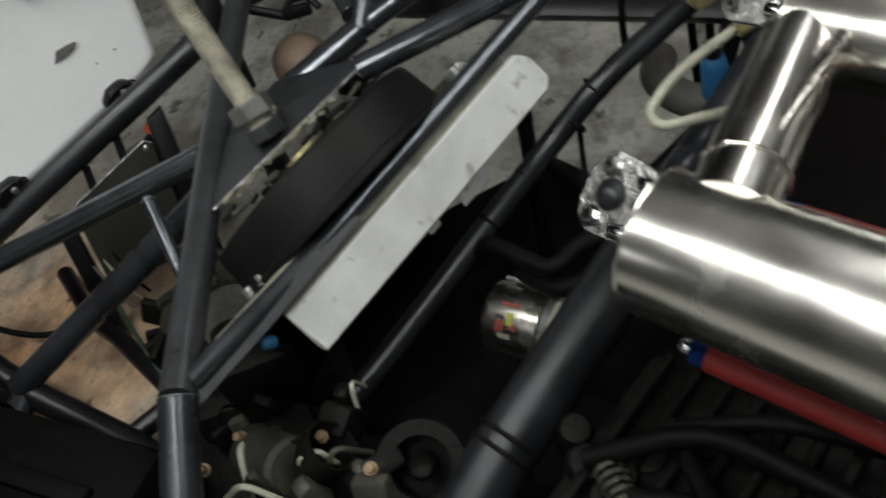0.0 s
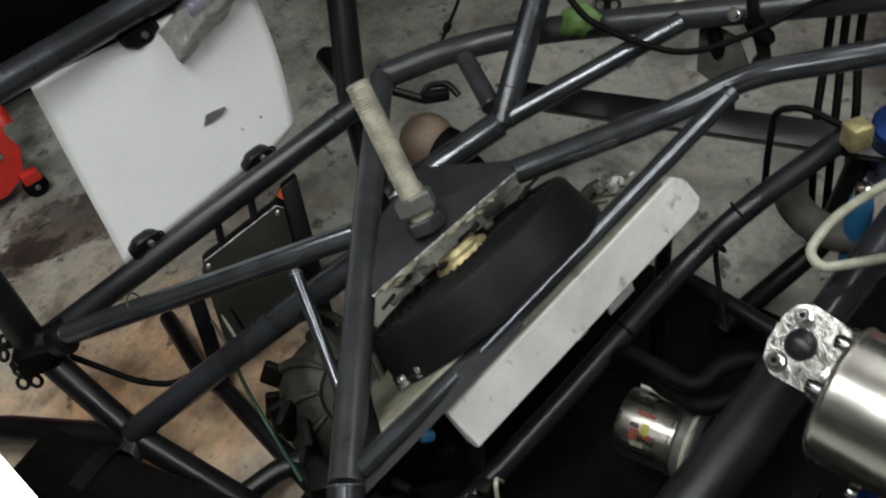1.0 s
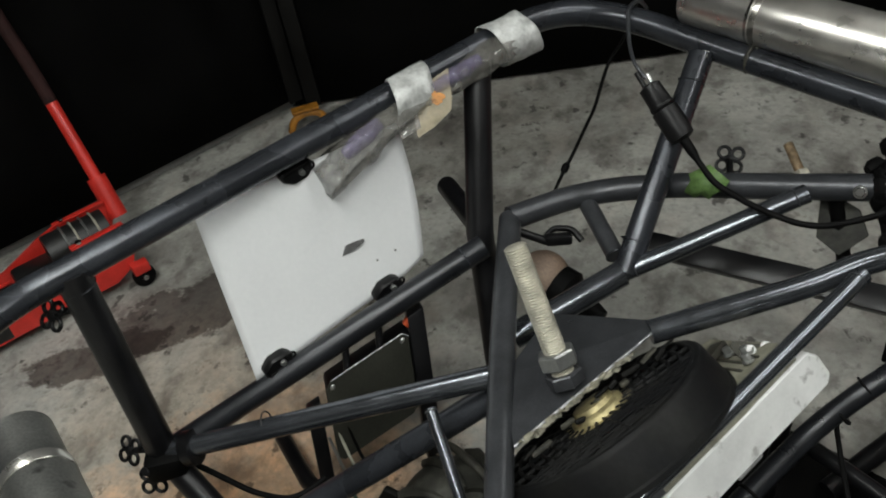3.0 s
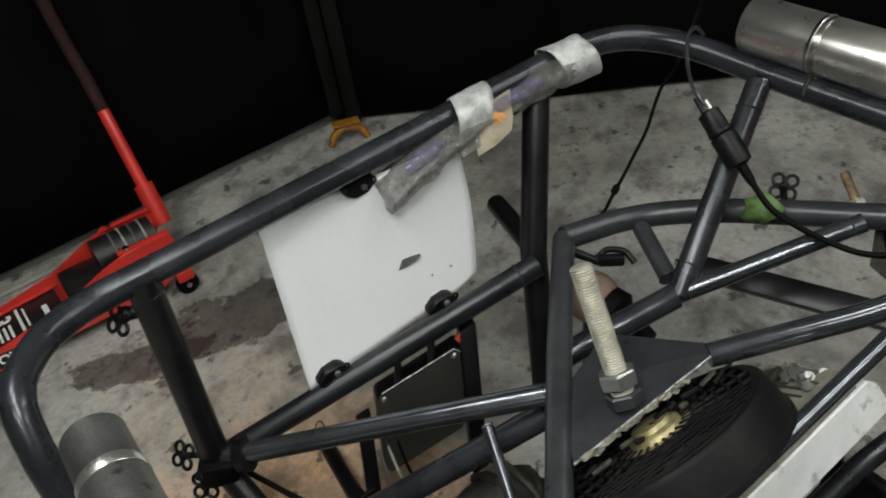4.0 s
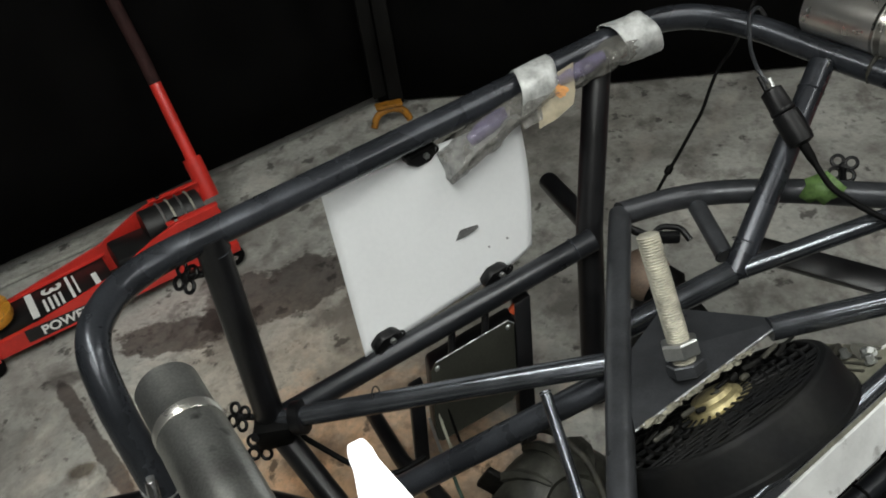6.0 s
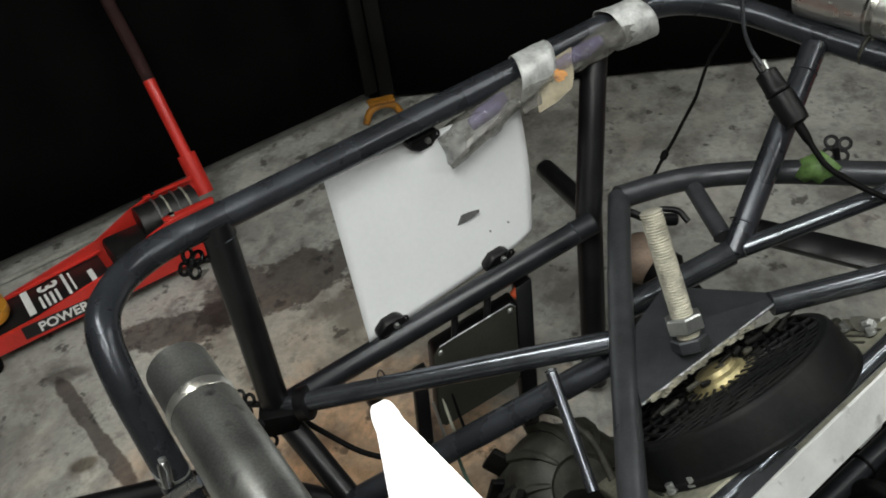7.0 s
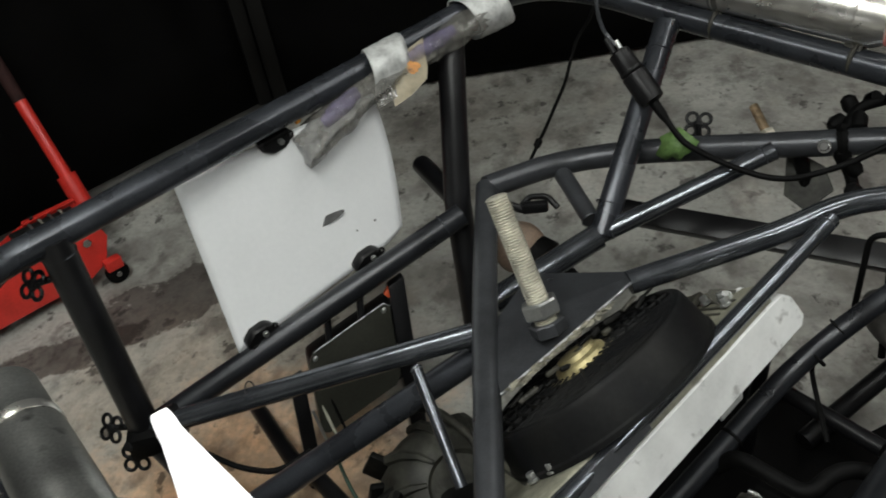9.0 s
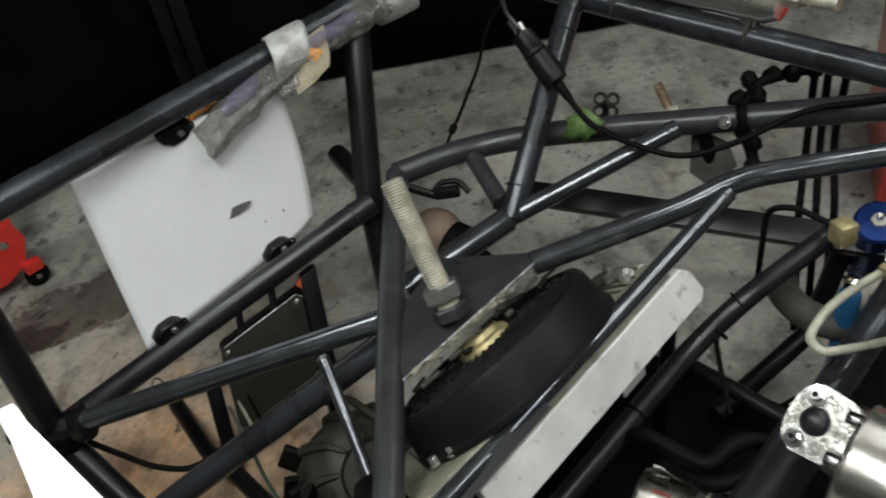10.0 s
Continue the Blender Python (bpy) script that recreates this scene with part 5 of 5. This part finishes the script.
for x in (-0.04, 0.03):
    part("standoff", tube_bm([ym @ V3(x, yh - 0.01, -0.01), ym @ V3(x + 0.004, yh + 0.035, -0.012)], 0.007, 0, 10), BLACK_STEEL, pa)
for k in range(3):
    part("bright_lead", tube_bm([ym @ V3(-yw - 0.012 + 0.02 * k, -0.02, 0.0), ym @ V3(-yw + 0.004 + 0.02 * k, -yh - 0.01, 0.006), ym @ V3(-yw + 0.016 + 0.02 * k, -yh - 0.05, -0.01)], 0.003, 0.01, 8), (DULL, HOSE, RUBBER)[k], pa)
lead = thing("black_cable", "black cable sagging between the post and the box", "cable")
part("cable", tube_bm([(-1.06, 1.0, 0.19), (-1.02, 1.005, 0.155), (-0.955, 1.0, 0.125), (-0.88, 1.0, 0.125), (-0.84, 1.05, 0.13)], 0.0055, 0.05, 10), RUBBER, lead)
gw = thing("green_wire", "thin green wire running down to the floor rail", "wire")
part("wire", tube_bm([(-0.80, 1.06, 0.13), (-0.77, 1.02, 0.09), (-0.70, 0.95, 0.066), (-0.63, 0.88, 0.06)], 0.0035, 0.03, 8), mat("green_wire_sheath", (0.03, 0.075, 0.05), 0.5), gw)

# ---- white blade with added glow ----
fin = thing("white_blade", "glaring white tapered blade with added emission, clamped to the frame", "lamp")
bm = bmesh.new()
L0, R0 = V3(-0.638, 0.582, 0.753), V3(-0.612, 0.569, 0.785)
L1, R1 = V3(-0.596, 0.498, 0.534), V3(-0.345, 0.421, 0.743)
R1 = L1.lerp(R1, 0.86)
wn = (L1 - L0).cross(R1 - R0).normalized()
tipc = (L0 + R0) / 2
tip_u, tip_v = (R0 - L0) * 0.5, ((L0 - L1).normalized() + (R0 - R1).normalized()).normalized() * (R0 - L0).length * 0.52
tipc = tipc - tip_v * 0.75
outline = [L1] + [tipc - tip_u * math.cos(math.pi * k / 10) + tip_v * math.sin(math.pi * k / 10) for k in range(11)] + [R1]
outline = [p + V3(0.0005, 0.0, -0.002) for p in outline]
fr = [bm.verts.new(p + wn * 0.006) for p in outline]
bk = [bm.verts.new(p - wn * 0.006) for p in outline]
bm.faces.new(fr)
bm.faces.new(bk[::-1])
for k in range(len(outline)):
    bm.faces.new((fr[k], bk[k], bk[(k + 1) % len(outline)], fr[(k + 1) % len(outline)]))
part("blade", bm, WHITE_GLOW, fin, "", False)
part("clip_arm", tube_bm([L1, V3(-0.62, 0.48, 0.3), V3(-0.6, 0.5, 0.05)], 0.012, 0, 12), BLACK_STEEL, fin)

# ---- plug, cords and leaf ----
plug = thing("cable_connector", "black cable connector hanging from the top tube", "connector")
PA, PB = V3(-0.335, 1.575, 0.628), V3(-0.268, 1.518, 0.550)
pm = Matrix.Translation(PA) @ axes(PB - PA)
pl = (PB - PA).length
part("socket", lathe_bm([(0.012, 0.012), (0.019, 0.016), (0.020, 0.05), (0.0215, 0.052), (0.0215, 0.057), (0.020, 0.059)], pm, 24), PLASTIC, plug)
part("body", lathe_bm([(0.020, 0.060), (0.023, 0.062), (0.023, pl - 0.012), (0.021, pl), (0.01, pl + 0.004)], pm, 24), PLASTIC, plug)
part("boot", lathe_bm([(0.009, pl), (0.008, pl + 0.03), (0.005, pl + 0.045)], pm, 16), RUBBER, plug)
for x in (-0.008, 0.008):
    part("prong", tube_bm([pm @ V3(x, 0, 0.016), pm @ V3(x, 0.002, -0.016 if x < 0 else -0.006)], 0.0045, 0, 10), PLASTIC if x < 0 else DULL, plug)
part("upper_cord", tube_bm([pm @ V3(0.003, 0, 0.0), pm @ V3(0, 0.0, -0.03), V3(-0.368, 1.65, 0.655), V3(-0.378, 1.72, 0.688), V3(-0.365, 1.765, 0.69), V3(-0.352, 1.79, 0.66)], 0.0035, 0.02, 10), STEEL_WORN, plug)
part("lower_cord", tube_bm([pm @ V3(0, 0, pl + 0.02), pm @ V3(0, 0, pl + 0.05), V3(-0.215, 1.475, 0.49), V3(-0.15, 1.43, 0.475), V3(-0.065, 1.40, 0.46), V3(0.02, 1.41, 0.48), V3(0.12, 1.445, 0.515), V3(0.30, 1.43, 0.54)], 0.0052, 0.04, 12), RUBBER, plug)
leafm = face_frame(V3(-0.224, 1.505, 0.470), V3(1, -0.15, 0.1), V3(0.1, 0.5, 0.85))
lf = bmesh.new()
lo_ = [(-0.038, -0.016), (-0.028, 0.004), (-0.032, 0.014), (-0.012, 0.024), (0.002, 0.030), (0.014, 0.022), (0.036, 0.004), (0.026, -0.012), (0.012, -0.018), (0.004, -0.028), (-0.01, -0.020), (-0.022, -0.026)]
vs = [lf.verts.new(leafm @ V3(x, y, 0.006 + 0.004 * math.sin(90 * x) + 0.003 * math.cos(70 * y))) for x, y in lo_]
ctr = lf.verts.new(leafm @ V3(0, 0, 0.014))
for k in range(len(vs)):
    lf.faces.new((vs[k], vs[(k + 1) % len(vs)], ctr))
leaf = obj("green_leaf", lf, LEAF)
leaf.modifiers.new("thickness", "SOLIDIFY").thickness = 0.0015
tagged(leaf, "torn green leaf lying on the rear tube", "leaf")

fcab = thing("cord", "thin black kinked cord hanging down from the top tube", "cord")
rnd = random.Random(3)
c0, c1 = V3(-0.375, 1.928, 0.63), V3(-0.528, 1.65, 0.328)
pts_ = [c0.lerp(c1, k / 9) + V3(rnd.uniform(-0.006, 0.006), 0, rnd.uniform(-0.006, 0.006)) for k in range(10)]
part("strand", tube_bm([V3(-0.36, 1.94, 0.70)] + pts_, 0.0036, 0.02, 8), RUBBER, fcab)
part("knot", lathe_bm([(0.004, -0.011), (0.008, -0.006), (0.0075, 0.007), (0.004, 0.011)], Matrix.Translation(c0.lerp(c1, 0.86)) @ axes(c1 - c0), 12), RUBBER, fcab)
part("end_clip", box_bm((0.014, 0.01, 0.02), Matrix.Translation(c1) @ axes(c1 - c0), 0.003), RUBBER, fcab)

blk = thing("hose_clip", "small black clip bracket behind the cross tube", "clip")
part("clip_body", box_bm((0.05, 0.018, 0.022), Matrix.Translation((-0.478, 1.455, 0.372)) @ Matrix.Rotation(0.2, 4, "Z"), 0.006), PLASTIC, blk)
part("clip_tongue", tube_bm([(-0.51, 1.455, 0.365), (-0.49, 1.47, 0.385), (-0.455, 1.465, 0.39), (-0.435, 1.45, 0.375)], 0.006, 0.01, 10), PLASTIC, blk)
part("clip_foot", tube_bm([(-0.50, 1.45, 0.37), (-0.555, 1.44, 0.40)], 0.008, 0, 10), PLASTIC, blk)
ball = thing("rubber_joint", "tan rubber ball joint under the cross tube", "joint")
part("ball", lathe_bm([(0.006, -0.052)] + [(0.052 * math.cos(a), 0.052 * math.sin(a)) for a in [-1.2 + 0.24 * k for k in range(11)]] + [(0.006, 0.052)], Matrix.Translation((-0.520, 1.475, 0.262)) @ axes((0.6, -0.5, 0.1)), 32), BALL, ball)
part("dark_cup", lathe_bm([(0.03, 0.03), (0.044, 0.032), (0.046, 0.06), (0.03, 0.075), (0.012, 0.14)], Matrix.Translation((-0.520, 1.475, 0.262)) @ axes((0.75, -0.35, -0.25)), 28), RUBBER, ball)
part("link", tube_bm([(-0.52, 1.475, 0.262), (-0.53, 1.48, 0.15), (-0.54, 1.5, 0.02)], 0.016, 0, 12), BLACK_STEEL, ball)

# ---- floor jack ----
jack = thing("floor_jack", "red three ton steel trolley jack standing by the wall", "floor jack")
jx = V3(0.58, 0.81, 0).normalized()
jn = V3(-0.81, 0.58, 0).normalized()
JM = Matrix((jx, jn, V3(0, 0, 1))).transposed().to_4x4()
JM.translation = V3(-2.018, 1.156, 0)
side = [(-0.06, 0.028), (0.55, 0.035), (0.605, 0.06), (0.635, 0.13), (0.62, 0.185), (0.50, 0.182), (0.44, 0.165), (0.33, 0.118), (0.08, 0.078), (-0.06, 0.062)]
for y, inset in ((0.0, 0), (0.165, 1)):
    part("side_plate", plate_bm(side, JM @ Matrix.Translation((0, y, 0)) @ Matrix.Rotation(radians(90), 4, "X"), 0.008, 0.0015), RED, jack)
    part("top_flange", box_bm((0.40, 0.014, 0.006), JM @ Matrix.Translation((0.13, y + (0.004 if not inset else -0.004), 0.078)) @ Matrix.Rotation(radians(-3.5), 4, "Y"), 0.001), RED, jack)
    part("rear_flange", box_bm((0.14, 0.016, 0.006), JM @ Matrix.Translation((0.555, y + (0.008 if not inset else -0.008), 0.184)), 0.001), RED, jack)
    part("pivot_bolt", hexagon(JM @ Matrix.Translation((0.58, y + (-0.006 if not inset else 0.006), 0.14)) @ Matrix.Rotation(radians(90), 4, "X"), 0.012, 0.008), CHROME, jack)
    part("flange_bolt", hexagon(JM @ Matrix.Translation((0.51, y + (0.008 if not inset else -0.008), 0.186)), 0.010, 0.007), CHROME, jack)
part("deck", box_bm((0.30, 0.15, 0.006), JM @ Matrix.Translation((0.17, 0.083, 0.073)) @ Matrix.Rotation(radians(-3.5), 4, "Y"), 0.001), DECAL, jack, "black decal deck with white print")
part("pump_body", box_bm((0.12, 0.12, 0.06), JM @ Matrix.Translation((0.40, 0.083, 0.105)), 0.012), DECAL, jack)
for k in range(4):
    part("return_spring", weld((JM @ V3(0.492 + 0.027 * k, 0.083, 0.150)), jx, 0.054, 0.0032, k), (DULL, GALV)[k % 2], jack)
part("pump_barrel", tube_bm([JM @ V3(0.44, 0.083, 0.152), JM @ V3(0.60, 0.083, 0.150)], 0.052, 0, 24), DECAL, jack)
grip0 = V3(-1.896, 1.856, 0.427)
hdir = (grip0 - V3(-1.775, 1.778, 0.13)).normalized()
part("handle_socket", tube_bm([V3(-1.775, 1.778, 0.13) - hdir * 0.01, V3(-1.775, 1.778, 0.13) + hdir * 0.11], 0.026, 0, 24), RED, jack)
part("handle", tube_bm([V3(-1.775, 1.778, 0.13), grip0], 0.0165, 0, 20), RED, jack)
part("grip", tube_bm([grip0, V3(-1.929, 1.877, 0.514), V3(-1.957, 1.889, 0.596), V3(-1.977, 1.896, 0.663), V3(-1.986, 1.90, 0.76)], 0.0175, 0.04, 20), mat("dark_foam_grip", (0.03, 0.013, 0.012), 0.8, spec=0.2), jack, "dark foam grip")
for x, y, r in ((0.615, -0.018, 0.03), (0.615, 0.185, 0.03), (-0.02, -0.018, 0.026), (-0.02, 0.185, 0.026)):
    wh = part("wheel", lathe_bm([(r * 0.9, -0.012), (r, -0.008), (r, 0.008), (r * 0.9, 0.012)], JM @ Matrix.Translation((x, y, r)) @ Matrix.Rotation(radians(90), 4, "X"), 24), RUBBER, jack)
    part("axle_nut", hexagon(JM @ Matrix.Translation((x, y - 0.012, r)) @ Matrix.Rotation(radians(90), 4, "X"), 0.008, 0.006), CHROME, wh)
    part("caster_fork", box_bm((0.045, 0.03, 0.03), JM @ Matrix.Translation((x, y, r + 0.028)), 0.004), RED, jack)
part("lift_arm", plate_bm([(-0.14, 0.05), (0.05, 0.076), (0.05, 0.098), (-0.14, 0.09)], JM @ Matrix.Translation((0, 0.083, 0)) @ Matrix.Rotation(radians(90), 4, "X"), 0.05, 0.004), YELLOW, jack, "worn yellow lifting arm")
part("saddle", lathe_bm([(0.05, 0.0), (0.055, 0.01), (0.055, 0.03), (0.045, 0.035), (0.01, 0.03)], JM @ Matrix.Translation((0.02, 0.083, 0.085)), 24), YELLOW, jack)
for k in range(4):
    part("saddle_lug", box_bm((0.022, 0.03, 0.02), JM @ Matrix.Translation((0.02, 0.083, 0.122)) @ Matrix.Rotation(0.5 + k * math.pi / 2, 4, "Z") @ Matrix.Translation((0.042, 0, 0)), 0.004), YELLOW, jack)
pblk = thing("packing_block", "weathered grey timber block resting on the jack saddle", "block")
part("timber", box_bm((0.10, 0.09, 0.07), JM @ Matrix.Translation((-0.005, 0.095, 0.167)) @ Matrix.Rotation(0.15, 4, "Z"), 0.004), mat("weathered_timber", (0.24, 0.21, 0.17), 0.75, 0.0, 12, 0.3, 0.3, 90, second=(0.15, 0.13, 0.1)), pblk)
# print on the jack: a word, a numeral, and bars where it cannot be read
tm = JM @ Matrix.Translation((0.115, 0.083, 0.0812)) @ Matrix.Rotation(radians(-3.5), 4, "Y") @ Matrix.Rotation(radians(-90), 4, "Z")
write("numeral", "3", 0.07, tm @ Matrix.Translation((-0.03, 0.055, 0)), WHITE_INK, jack)
for x, y, w, h in ((0.0, 0.0, 0.12, 0.018), (0.028, 0.030, 0.06, 0.007), (0.028, 0.044, 0.06, 0.007), (0.028, 0.058, 0.06, 0.007), (0.028, 0.072, 0.06, 0.007), (0.0, 0.10, 0.11, 0.008), (0.0, 0.116, 0.09, 0.005), (0.02, 0.165, 0.06, 0.014)):
    part("print_bar", box_bm((w, h, 0.0006), tm @ Matrix.Translation((x, y, 0)), 0), WHITE_INK, jack)
part("word_plate", box_bm((0.20, 0.002, 0.036), JM @ Matrix.Translation((0.175, -0.005, 0.058)) @ Matrix.Rotation(radians(1), 4, "Y"), 0.0005), DECAL, jack)
write("word", "POWER", 0.036, JM @ Matrix.Translation((0.175, -0.0065, 0.058)) @ Matrix.Rotation(radians(90), 4, "X"), WHITE_INK, jack)

ys = thing("yellow_stand", "worn yellow steel axle stand by the tarpaulin", "axle stand")
part("arch", tube_bm([(-1.56, 2.405, 0.005), (-1.548, 2.42, 0.045), (-1.51, 2.445, 0.06), (-1.472, 2.47, 0.045), (-1.46, 2.48, 0.005)], 0.012, 0.03, 14), STAND, ys)
part("plate", box_bm((0.09, 0.04, 0.01), Matrix.Translation((-1.512, 2.446, 0.072)) @ Matrix.Rotation(0.58, 4, "Z"), 0.003), STAND, ys)

# Stand-in for an unclear black drum, enlarged to darken this low corner.
tank = thing("dark_stand_in", "black stand-in for a drum-like thing, filling the dark corner behind the frame", "tank")
TM = Matrix.Translation((-0.83, 0.69, 0.10)) @ Matrix.Rotation(radians(-14), 4, "Z")
part("shell", box_bm((0.50, 0.28, 0.16), TM, 0.035), RUBBER, tank)
part("moulded_rib", box_bm((0.38, 0.03, 0.02), TM @ Matrix.Translation((0, 0.04, 0.082)), 0.006), RUBBER, tank)
part("filler_neck", lathe_bm([(0.035, 0.07), (0.035, 0.10), (0.04, 0.102), (0.04, 0.118), (0.03, 0.122)], TM @ Matrix.Translation((0.12, -0.05, 0)), 24), RUBBER, tank)
part("strap", box_bm((0.03, 0.286, 0.166), TM @ Matrix.Translation((-0.1, 0, 0)), 0.03), BLACK_STEEL, tank)
